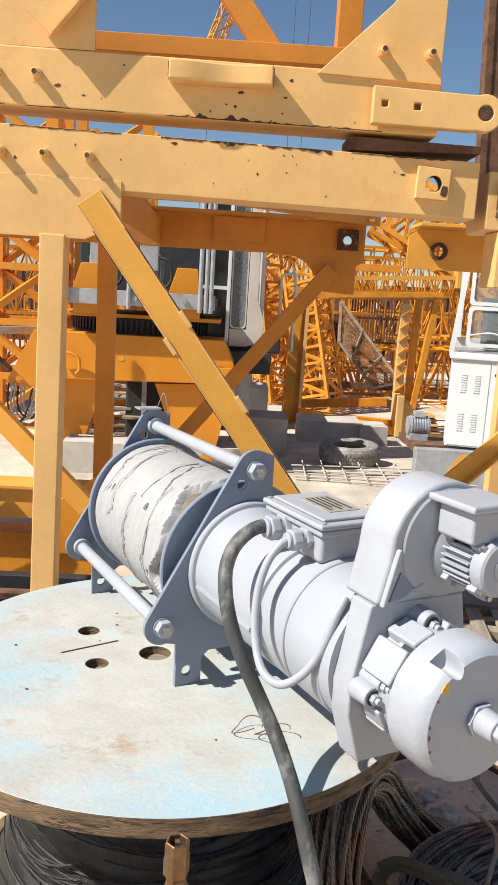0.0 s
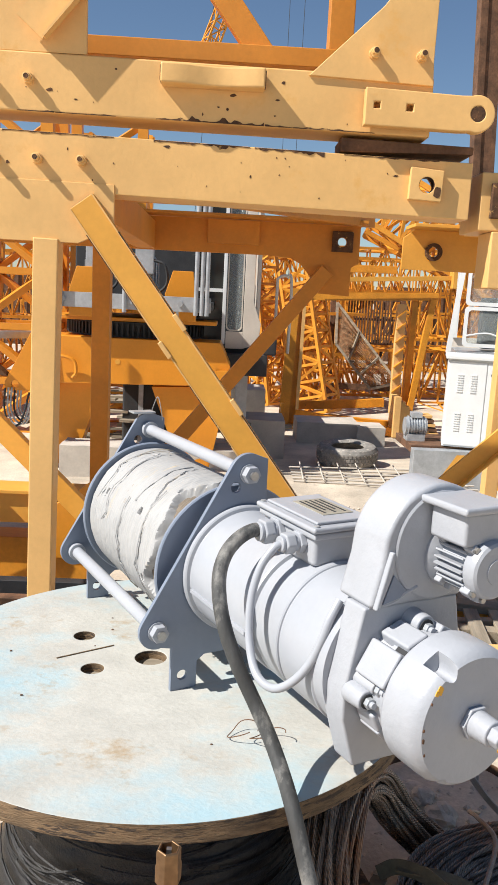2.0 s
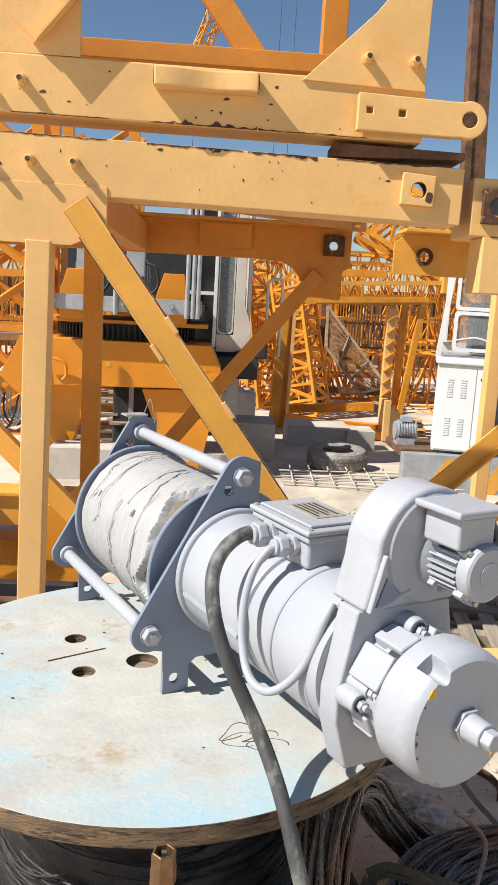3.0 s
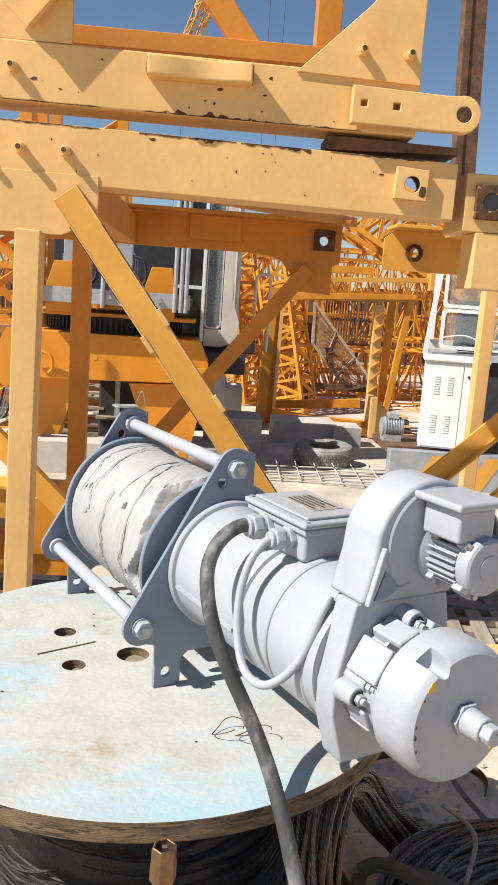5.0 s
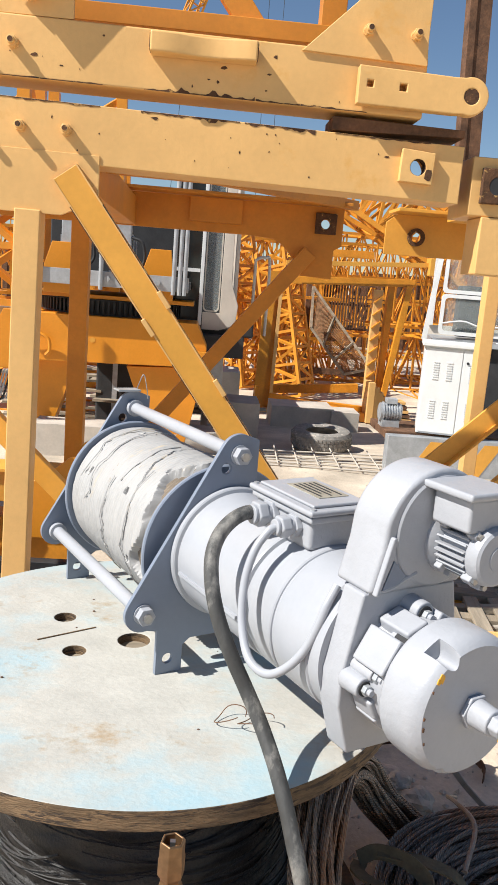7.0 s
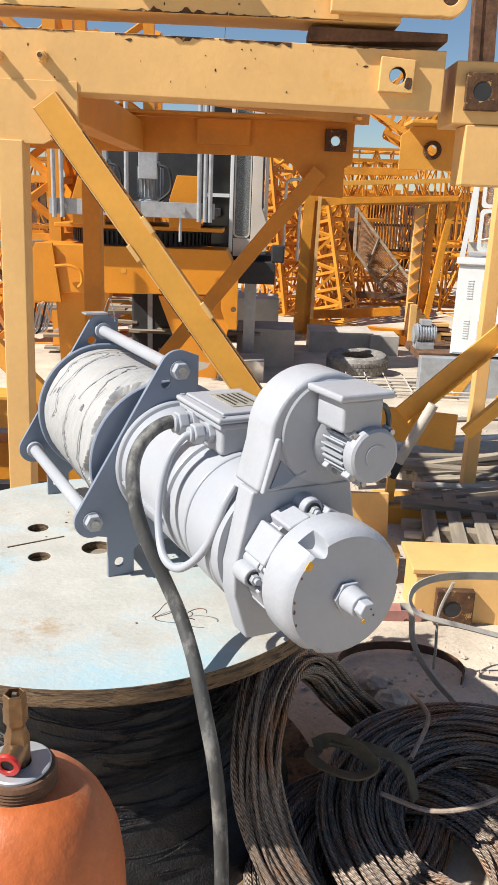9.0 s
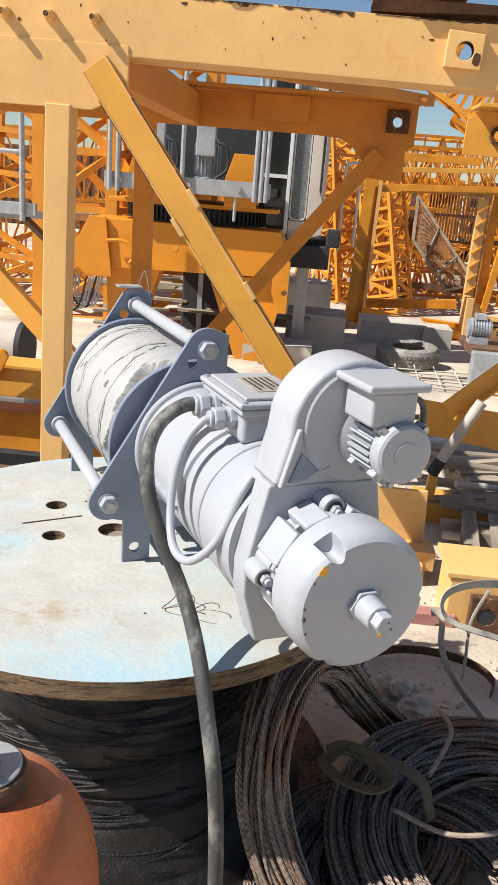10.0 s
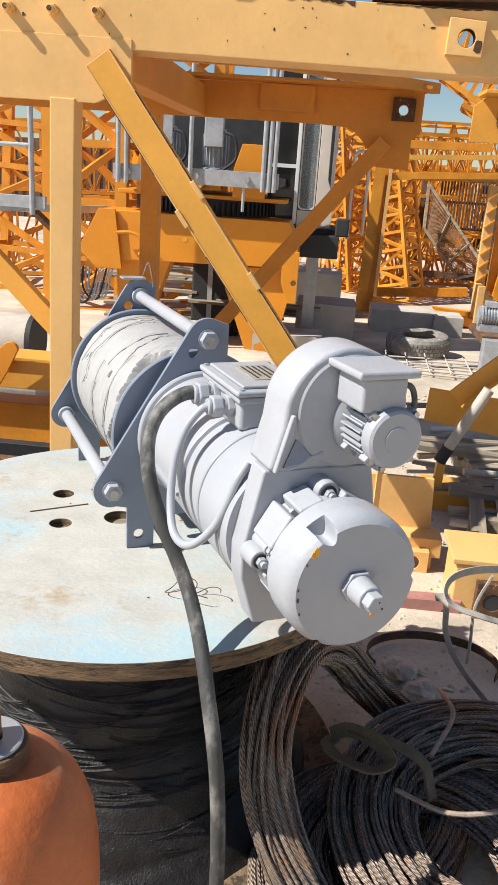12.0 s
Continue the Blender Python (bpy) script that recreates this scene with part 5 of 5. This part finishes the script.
tyre(1.5, 9.6, pose(1.52, 9.65, -0.09, 3, -2, 20))


def rod_grid():
    g = empty("steel_grid", at(0, 0, 0), label="pale welded steel rod grids lying on the ground", category="steel grid")
    for i in range(6):
        part("long_rod", rod((0.75, 8.3 + i * 0.14, -0.15), (2.7, 8.15 + i * 0.14, -0.13 + 0.01 * i), 0.010, 8), CONCRETE, g)
    for i in range(9):
        part("cross_rod", rod((0.85 + i * 0.22, 8.25, -0.12), (0.88 + i * 0.22, 9.1, -0.10), 0.008, 8), CONCRETE, g)


rod_grid()


def block(x0, x1, y0, y1, z1, name="concrete_block", mat=CONCRETE, label="pale concrete ballast block on the ground"):
    bm = box(x0, x1, y0, y1, ground_z(x0, y0) - 0.06, z1)
    bmesh.ops.subdivide_edges(bm, edges=bm.edges, cuts=5, use_grid_fill=True)
    for v in bm.verts:
        v.co += 0.006 * noise.noise_vector(v.co * 7)
    return thing(name, bm, mat, label, "concrete block", bevel=0.0, group="concrete blocks")


block(1.04, 1.94, 11.3, 12.0, 0.02)
block(-1.75, -0.98, 8.3, 8.75, 0.13)
block(-0.42, 0.36, 8.9, 9.4, 0.02)
block(0.02, 0.75, 9.9, 10.6, 0.24)
block(-0.3, 0.6, 12.2, 13.0, 0.35)
block(1.9, 2.3, 11.2, 11.7, 0.0)


def cabinet():
    c = empty("control_cabinet", at(2.36, 8.5, 0) @ Matrix.Rotation(radians(-14), 4, "Z") @ at(-2.36, -8.5, 0), label="white steel electrical control cabinet with louvred doors", category="cabinet")
    x0, x1, y0, y1, z0, z1 = 2.36, 3.0, 8.5, 8.95, 0.27, 1.22
    part("body", box(x0, x1, y0, y1, z0, z1), WHITE, c, bevel=0.006)
    part("roof", box(x0 - 0.03, x1 + 0.03, y0 - 0.04, y1 + 0.03, z1, z1 + 0.045), WHITE, c, bevel=0.008)
    for a, b in ((x0 + 0.015, x0 + 0.40), (x0 + 0.41, x1 - 0.01)):
        d = part("door", box(a, b, y0 - 0.012, y0 - 0.001, z0 + 0.02, z1 - 0.02), WHITE, c, bevel=0.003)
        for lx in ((a + 0.12, a + 0.26) if b - a > 0.3 else (a + 0.1,)):
            for zz in (z0 + 0.18, z0 + 0.60):
                for i in range(8):
                    part("louvre", box(lx - 0.03, lx + 0.03, y0 - 0.020, y0 - 0.010, zz + i * 0.026, zz + i * 0.026 + 0.010), WHITE, d)
    part("lock", rod((x0 + 0.46, y0 - 0.025, z1 - 0.15), (x0 + 0.46, y0 - 0.012, z1 - 0.15), 0.014, 12), DARK, c)
    s = empty("steel_skid", at(0, 0, 0), label="grey steel skid with faded orange warning stripes", category="skid")
    sk = part("front_plate", box(2.03, 3.6, 8.35, 8.5, -0.26, 0.24), GALV, s, bevel=0.006)
    for x in (2.25, 2.85):
        part("stripe", sheet([(x, -0.2), (x + 0.2, -0.2), (x + 0.45, 0.2), (x + 0.25, 0.2)], 0.003, at(0, 8.345, 0) @ UPRIGHT), PALE, sk, "faded orange stripe")
    part("deck", box(2.03, 3.6, 8.5, 9.3, 0.18, 0.262), RUSTSTEEL, s, bevel=0.004)
    m = empty("small_motor", at(0, 0, 0), label="dusty grey electric motor on the skid", category="motor")
    part("body", rod((2.02, 8.85, 0.42), (2.26, 8.85, 0.42), 0.10, 24), GALV, m)
    for i in range(7):
        part("fin", rod((2.05 + i * 0.03, 8.85, 0.42), (2.058 + i * 0.03, 8.85, 0.42), 0.115, 20), GALV, m)
    part("foot", box(2.04, 2.24, 8.76, 8.94, 0.262, 0.34), GALV, m)
    part("junction_box", box(2.08, 2.2, 8.78, 8.9, 0.52, 0.58), GALV, m, bevel=0.004)


cabinet()


def window_frame(parent, quad, y, t, mat, name="window"):
    """A framed pane in an upright plane; quad is (x0, x1, z0, z1)."""
    x0, x1, z0, z1 = quad
    w = empty(name, at(0, 0, 0))
    w.parent = parent
    r = 0.05
    outer = circle(x0 + r, z0 + r, r, 6, 180, 270) + circle(x1 - r, z0 + r, r, 6, 270, 360) + circle(x1 - r, z1 - r, r, 6, 0, 90) + circle(x0 + r, z1 - r, r, 6, 90, 180)
    inner = [(x0 + x1) / 2 + (p[0] - (x0 + x1) / 2) * (1 - 2 * t / (x1 - x0)) for p in outer], [(z0 + z1) / 2 + (p[1] - (z0 + z1) / 2) * (1 - 2 * t / (z1 - z0)) for p in outer]
    inner = list(zip(*inner))
    part("window_frame", sheet(outer, 0.04, at(0, y, 0) @ UPRIGHT, [inner]), mat, w)
    pane = part("pane", sheet(inner, 0.006, at(0, y + 0.015, 0) @ UPRIGHT), GLASS, w)
    pane.visible_shadow = False
    return w


def second_cab():
    c = empty("crane_cab", at(2.86, 10, 0) @ Matrix.Rotation(radians(-12), 4, "Z") @ at(-2.86, -10, 0), label="small white crane operator cab with dusty windows", category="crane cab")
    x0, x1, y0, y1 = 2.86, 3.9, 10.0, 11.0
    part("floor", box(x0, x1, y0, y1, 1.15, 1.22), GALV, c)
    part("roof", box(x0 + 0.08, x1, y0, y1, 2.75, 2.82), WHITE, c, bevel=0.01)
    part("back_wall", box(x0, x1, y1, y1 + 0.04, 1.15, 1.35), CREAM, c)
    for x in (x0 + 0.03, x1 - 0.03):
        part("back_post", box(x - 0.03, x + 0.03, y1 - 0.06, y1, 1.35, 2.75), WHITE, c)
    part("side_post", bar((x0 - 0.10, y0, 1.2), (x0 + 0.05, y0, 2.8), 0.06, 0.06), WHITE, c)
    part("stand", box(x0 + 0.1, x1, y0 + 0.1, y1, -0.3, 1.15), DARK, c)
    window_frame(c, (x0 + 0.06, x1, 1.28, 1.78), y0 - 0.02, 0.045, WHITE)
    window_frame(c, (x0 + 0.06, x1, 1.79, 2.75), y0 - 0.02, 0.045, WHITE)
    part("rail", tube(spline([(x0 + 0.1, y0 - 0.06, 1.42), (x0 + 0.35, y0 - 0.06, 1.46), (x0 + 0.6, y0 - 0.06, 1.40), (x0 + 0.9, y0 - 0.06, 1.44)], 5), 0.012, 6), WHITE, c)
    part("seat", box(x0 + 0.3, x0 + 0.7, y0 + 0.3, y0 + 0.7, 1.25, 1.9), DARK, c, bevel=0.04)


second_cab()


# ---- slewing platform of the orange crane ----
def undercarriage():
    Y = 8.8
    c = empty("crane_undercarriage", at(0, 0, 0), label="bright orange crane undercarriage beam with a slewing ring", category="crane")
    part("cross_beam", sheet([(-2.18, 0.72), (-2.18, 1.25), (-0.10, 1.25), (0.02, 1.0), (0.02, 0.77)], 0.6, at(0, Y, 0) @ UPRIGHT), ORANGE, c, bevel=0.01)
    part("end_plate", sheet([(-2.44, 0.63), (-2.44, 0.72), (-2.16, 1.26), (-1.98, 1.26), (-1.90, 0.63)], 0.04, at(0, Y - 0.05, 0) @ UPRIGHT, [circle(-2.33, 0.70, 0.04, 16)]), ORANGE, c, bevel=0.004)
    part("lifting_hook", tube(spline([(-1.95, Y - 0.08, 1.02), (-1.80, Y - 0.08, 1.03), (-1.68, Y - 0.08, 0.98), (-1.66, Y - 0.08, 0.86), (-1.70, Y - 0.08, 0.80)], 6), 0.018, 8), ORANGE, c)
    for x0, x1, xb0, xb1 in ((-2.0, -1.38, -1.95, -1.75), (-0.85, 0.02, -0.46, -0.20)):
        part("leg_web", sheet([(xb0, -0.3), (xb1, -0.3), (x1, 0.76), (x0, 0.72)], 0.3, at(0, Y + 0.1, 0) @ UPRIGHT), ORANGE, c, bevel=0.005)
    part("end_bracket", sheet([(-0.14, 0.95), (0.04, 0.95), (0.04, 0.40), (-0.06, 0.40), (-0.14, 0.62)], 0.05, at(0, Y - 0.06, 0) @ UPRIGHT, [circle(0.0, 0.62, 0.03, 14)]), ORANGE, c, bevel=0.004)
    part("grease_mark", sheet(circle(-1.22, 0.99, 0.03, 10), 0.004, at(0, Y - 0.004, 0) @ UPRIGHT), PALE, c)
    ring = part("slewing_ring", lathe([(0, 1.25), (0.82, 1.25), (0.82, 1.42), (0.0, 1.42)], 64, m=at(-1.1, 9.75, 0)), DARK, c)
    for i in range(90):
        a = 2 * math.pi * i / 90
        if math.sin(a) < 0.3:
            part("tooth", box(0.815, 0.85, -0.012, 0.012, 1.27, 1.40, m=at(-1.1, 9.75, 0) @ Matrix.Rotation(a, 4, "Z")), DARK, ring)
    part("turntable", box(-2.0, -0.15, 8.95, 10.6, 1.425, 1.47), ORANGE, c, bevel=0.008)
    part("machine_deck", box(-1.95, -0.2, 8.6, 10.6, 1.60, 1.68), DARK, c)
    for x in (-1.75, -0.72):
        part("cheek", sheet([(x, 1.47), (x + 0.34, 1.47), (x + 0.34, 1.62), (x + 0.30, 2.0), (x + 0.08, 2.0), (x, 1.75)], 0.06, at(0, 8.75, 0) @ UPRIGHT), ORANGE, c, bevel=0.006)
    part("deck_beam", sheet([(-1.86, 1.58), (-0.21, 1.58), (-0.21, 1.73), (-1.86, 1.73)], 0.06, at(0, 8.2, 0) @ UPRIGHT), GALV, c, "grey galvanised walkway beam", bevel=0.003)
    for x in (-1.70, -1.02, -0.52):
        part("walkway_bolt", hexnut(0.03, 0.03, at(x, 8.2, 1.66) @ Matrix.Rotation(math.pi / 2, 4, "X")), GALV, c)
    for x in (-1.80, -1.72, -1.08, -0.36, -0.30, -0.25):
        part("handrail_post", rod((x, 8.17, 1.55), (x, 8.17, 2.7), 0.022, 12), GALV, c)
    part("hanger", rod((-0.55, 8.23, 1.35), (-0.55, 8.23, 1.6), 0.015, 8), GALV, c)
    for x in (-1.48, -0.95):
        mo = part("drive_motor", lathe([(0, 1.68), (0.15, 1.68), (0.15, 1.74), (0.12, 1.75), (0.12, 2.1), (0.10, 2.14), (0, 2.14)], 28, m=at(x, 9.0, 0)), GALV, c, "grey finned slewing motor")
        for i in range(20):
            part("fin", box(0.11, 0.145, -0.005, 0.005, 1.77, 2.08, m=at(x, 9.0, 0) @ Matrix.Rotation(2 * math.pi * i / 20, 4, "Z")), GALV, mo)
        part("motor_box", box(x - 0.10, x + 0.10, 8.78, 8.88, 1.95, 2.30), GALV, mo, bevel=0.01)
        part("motor_lead", tube(spline([(x + 0.10, 8.8, 2.1), (x + 0.22, 8.78, 2.05), (x + 0.24, 8.8, 1.85), (x + 0.1, 8.8, 1.72)], 6), 0.016, 8), DARK, mo)
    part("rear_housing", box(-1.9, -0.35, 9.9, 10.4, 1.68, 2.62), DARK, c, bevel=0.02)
    # walkway on the other side
    part("deck_beam", box(-3.3, -2.55, 8.18, 8.24, 1.24, 1.36), GALV, c, bevel=0.003)
    part("deck_support", bar((-3.2, 8.3, 1.22), (-2.2, 9.2, 1.22), 0.08, 0.08), GALV, c)
    part("deck_strut", bar((-2.68, 8.25, 1.2), (-2.45, 8.8, 0.8), 0.09, 0.05), RUSTSTEEL, c)
    part("handrail_post", rod((-2.68, 8.17, 1.18), (-2.68, 8.17, 2.7), 0.028, 12), GALV, c)
    part("handrail", rod((-3.3, 8.17, 1.84), (-2.68, 8.17, 1.84), 0.022, 12), GALV, c)


undercarriage()


def main_cab():
    c = empty("operator_cab", at(0, 0, 0), label="cream crane operator cab with a dark glazed door", category="crane cab")
    x0, y0 = -0.22, 9.45
    part("door_post", box(-0.10, -0.06, y0 - 0.03, y0 + 0.03, 1.20, 3.2), WHITE, c, bevel=0.004)
    part("door_glass", box(-0.40, -0.105, y0 + 0.005, y0 + 0.02, 1.25, 3.2), DARKGLASS, c, "dark tinted door glass")
    part("door_rail", box(-0.40, -0.105, y0 - 0.02, y0 + 0.004, 1.80, 1.84), WHITE, c)
    window_frame(c, (-0.05, 0.14, 1.36, 2.38), y0, 0.014, CREAM)
    window_frame(c, (-0.05, 0.14, 2.40, 3.2), y0, 0.014, CREAM)
    part("lower_panel", box(-0.05, 0.15, y0, y0 + 0.05, 1.15, 1.35), CREAM, c, bevel=0.004)
    part("side_panel", sheet([(0.15, 1.15), (0.34, 1.22), (0.36, 1.45), (0.27, 1.7), (0.26, 3.2), (0.15, 3.2)], 0.05, at(0, y0, 0) @ UPRIGHT), CREAM, c, bevel=0.006)
    part("side_wall", box(0.30, 0.34, y0 + 0.05, 10.4, 1.2, 3.2), CREAM, c)
    # floor and back wall near black: the shaded cab inside, put in as colour
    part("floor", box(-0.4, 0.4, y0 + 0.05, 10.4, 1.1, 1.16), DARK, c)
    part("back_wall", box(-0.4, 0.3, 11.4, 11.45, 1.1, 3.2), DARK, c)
    part("wing_mirror", box(0.40, 0.55, y0 - 0.15, y0 - 0.05, 1.1, 1.3), DARK, c, bevel=0.02)
    part("carrier", box(-0.6, 0.45, 9.3, 11.5, 0.85, 1.1), DARK, c, bevel=0.01)
    part("support_leg", box(0.10, 0.24, 9.6, 9.75, -0.4, 0.85), GALV, c)
    part("handrail", tube(spline([(0.55, 9.8, 1.05), (0.55, 9.8, 1.9), (0.56, 9.8, 2.0), (0.66, 9.8, 2.03), (0.72, 9.8, 1.95), (0.72, 9.8, 1.1)], 6), 0.018, 8), CREAM, c)


main_cab()


def dark_tank(x0, x1, y):
    t = tagged(empty("counterweight_frame", at(0, 0, 0)), "dark grey steel tank and frame under the crane", "tank")
    part("tank", box(x0, x1, y, y + 0.6, -0.25, 0.66), DARK, t, bevel=0.03)
    part("foot", box(x0 - 0.05, x1 + 0.05, y - 0.05, y + 0.65, -0.34, -0.25), RUSTSTEEL, t)
    part("strap", box(x0 + 0.2, x0 + 0.26, y - 0.012, y - 0.002, -0.24, 0.64), GALV, t)


dark_tank(-1.30, -0.75, 9.9)


# ---- things on the left, behind the post ----
def left_roller():
    r = empty("rope_roller", at(0, 0, 0), label="dusty grey steel drum roller in a frame", category="drum")
    part("drum", rod((-2.9, 6.0, 0.36), (-1.90, 6.0, 0.38), 0.19, 32), CONCRETE, r)
    part("end_flange", rod((-1.90, 6.0, 0.38), (-1.86, 6.0, 0.38), 0.21, 32), DARK, r)
    part("stand", box(-2.9, -1.84, 5.85, 6.2, ground_z(-2, 6), 0.19), GALV, r)
    part("pipe", rod((-2.9, 5.75, 0.2), (-1.82, 5.75, 0.2), 0.03, 12), WHITE, r)


left_roller()


def left_frames():
    f = empty("yellow_support_frame", at(0, 0, 0), label="yellow steel support frame with rounded lugs on the ground", category="steel frame")
    Y = 4.5
    part("channel", box(-2.4, -0.75, Y, Y + 0.18, 0.42, 0.60), PALE, f, bevel=0.006)
    part("channel_top", box(-2.4, -0.75, Y - 0.03, Y + 0.2, 0.60, 0.62), PALE, f, bevel=0.002)
    for x in (-1.62, -0.90):
        lug = [(x - 0.20, 0.25)] + [(x + 0.02, 0.25), (x + 0.06, 0.4), (x + 0.15, 0.55)] + circle(x + 0.17, 0.68, 0.045, 8, 0, 150) + [(x + 0.0, 0.60), (x - 0.2, 0.50)]
        part("lug", sheet(lug, 0.03, at(0, Y - 0.10, 0) @ UPRIGHT), ORANGE, f, bevel=0.003)
    part("lower_channel", box(-2.4, -0.7, Y + 0.1, Y + 0.3, ground_z(0, Y), 0.30), OLDORANGE, f, bevel=0.006)
    part("rear_brace", bar((-0.72, 5.0, 0.70), (-0.45, 5.0, 0.30), 0.10, 0.04, up=(0, -1, 0)), PALE, f)
    d = empty("dark_skid", at(0, 0, 0), label="dark steel skid rails on the ground behind the reel", category="skid")
    for i in range(4):
        part("rail", box(-2.2, -0.5, 3.55 + i * 0.2, 3.62 + i * 0.2, ground_z(0, 4), 0.18 + 0.02 * (i % 2)), DARK if i % 2 else RUSTSTEEL, d, bevel=0.004)
    part("pipe", rod((-2.2, 3.6, 0.24), (-0.7, 3.6, 0.24), 0.028, 12), WHITE, d)


left_frames()


def timber_stack():
    rnd = random.Random(9)
    for i in range(30):
        x, y = rnd.uniform(-2.6, -0.5), rnd.uniform(9.8, 11.2)
        a = rnd.uniform(-0.3, 0.3)
        g = ground_z(x, y) + 0.03 + 0.025 * i
        p0 = Vector((x, y, g))
        thing("timber_batten", bar(p0, p0 + Vector((math.cos(a), math.sin(a), 0)) * rnd.uniform(0.6, 1.4), rnd.uniform(0.08, 0.2), 0.03), PLANK, "pale weathered board in a loose stack", "batten", group="board stack")
    for i in range(6):
        y = 8.70 + 0.02 * i
        pts = spline([(-2.42 + 0.03 * i, y, 0.66), (-2.43 + 0.03 * i, y, 0.42), (-2.36 + 0.03 * i, y, 0.24 + 0.02 * i), (-2.25 + 0.03 * i, y, 0.30), (-2.16 + 0.03 * i, y, 0.62)], 7)
        thing("hanging_hose", tube(pts, 0.011, 8), GALV if i % 3 else DARK, "dusty cable hanging in a loop", "cable", group="hanging cables")


timber_stack()
# wires of far cranes
for x0, x1 in ((-3.2, -1.5), (3.4, 3.3), (4.3, 4.4)):
    thing("crane_wire", rod((x0, 60, -0.3), (x1, 60, 30), 0.02, 6), DARK, "thin distant crane wire against the sky", "wire", group="far crane wires")
# made-up far containers that close the yard, added to hide the pale horizon
for x, w, mat, lb in ((-14, 9, RUSTSTEEL, "made-up rusty brown container"), (-4.5, 9.5, OLDORANGE, "made-up faded orange container"), (5.5, 9, RUSTSTEEL, "made-up rusty brown container")):
    c = empty("backdrop_container", at(x, 28, 0), label=lb + " far behind the stacks", category="container", group="far containers")
    part("body", box(0, w, 0, 2.4, ground_z(0, 28), 2.3), mat, c)
    for i in range(30):
        part("corrugation", box(w * i / 30 + 0.02, w * (i + 0.5) / 30, -0.04, 0, ground_z(0, 28), 2.25), mat, c)
# rubble rows of far stacks
truss((-6.0, 24.0, 0.5), (9.0, 25.0, 0.6), 1.6, 1.6, 22)
truss((-6.0, 25.0, 2.2), (9.0, 26.0, 2.3), 1.6, 1.6, 22)

# scratches and crumbs on the reel's painted top
def top_marks():
    rnd = random.Random(31)
    for i in range(16):
        a, r = rnd.uniform(0, 6.3), 0.6 * math.sqrt(rnd.random())
        x, y, q = RX + r * math.cos(a), RY + r * math.sin(a), rnd.uniform(0.0015, 0.004)
        bm = bmesh.new()
        bmesh.ops.create_icosphere(bm, subdivisions=1, radius=q)
        for v in bm.verts:
            v.co.x *= rnd.uniform(0.7, 1.6)
            v.co.z *= 0.5
        thing("crumb", bm, RUSTY, "small brown crumb of dirt on the reel top", "dirt", m=at(x, y, RZ + q * 0.45), group="dirt on the reel")
    for x0, y0, x1, y1 in ((-0.45, 2.02, -0.31, 2.11),):
        thing("splinter", bar((x0, y0, RZ + 0.0015), (x1, y1, RZ + 0.0015), 0.003, 0.003), WOODEDGE, "dark splinter lying on the reel top", "splinter")


top_marks()

# loose thin wire curls on the reel top
rnd = random.Random(2)
for k in range(2):
    cx, cy = 0.045 + 0.055 * k, 1.66 - 0.02 * k
    pts = [(cx + (0.033 + 0.008 * math.sin(a * 2 + k)) * math.cos(a), cy + 0.03 * math.sin(a), RZ + 0.006 + 0.012 * (1 + math.sin(1.5 * a + k))) for a in [0.25 * i for i in range(22)]]
    thing("thin_wire", tube(pts, 0.0012, 5), RUSTSTEEL, "thin rusty wire curl on the reel top", "wire")
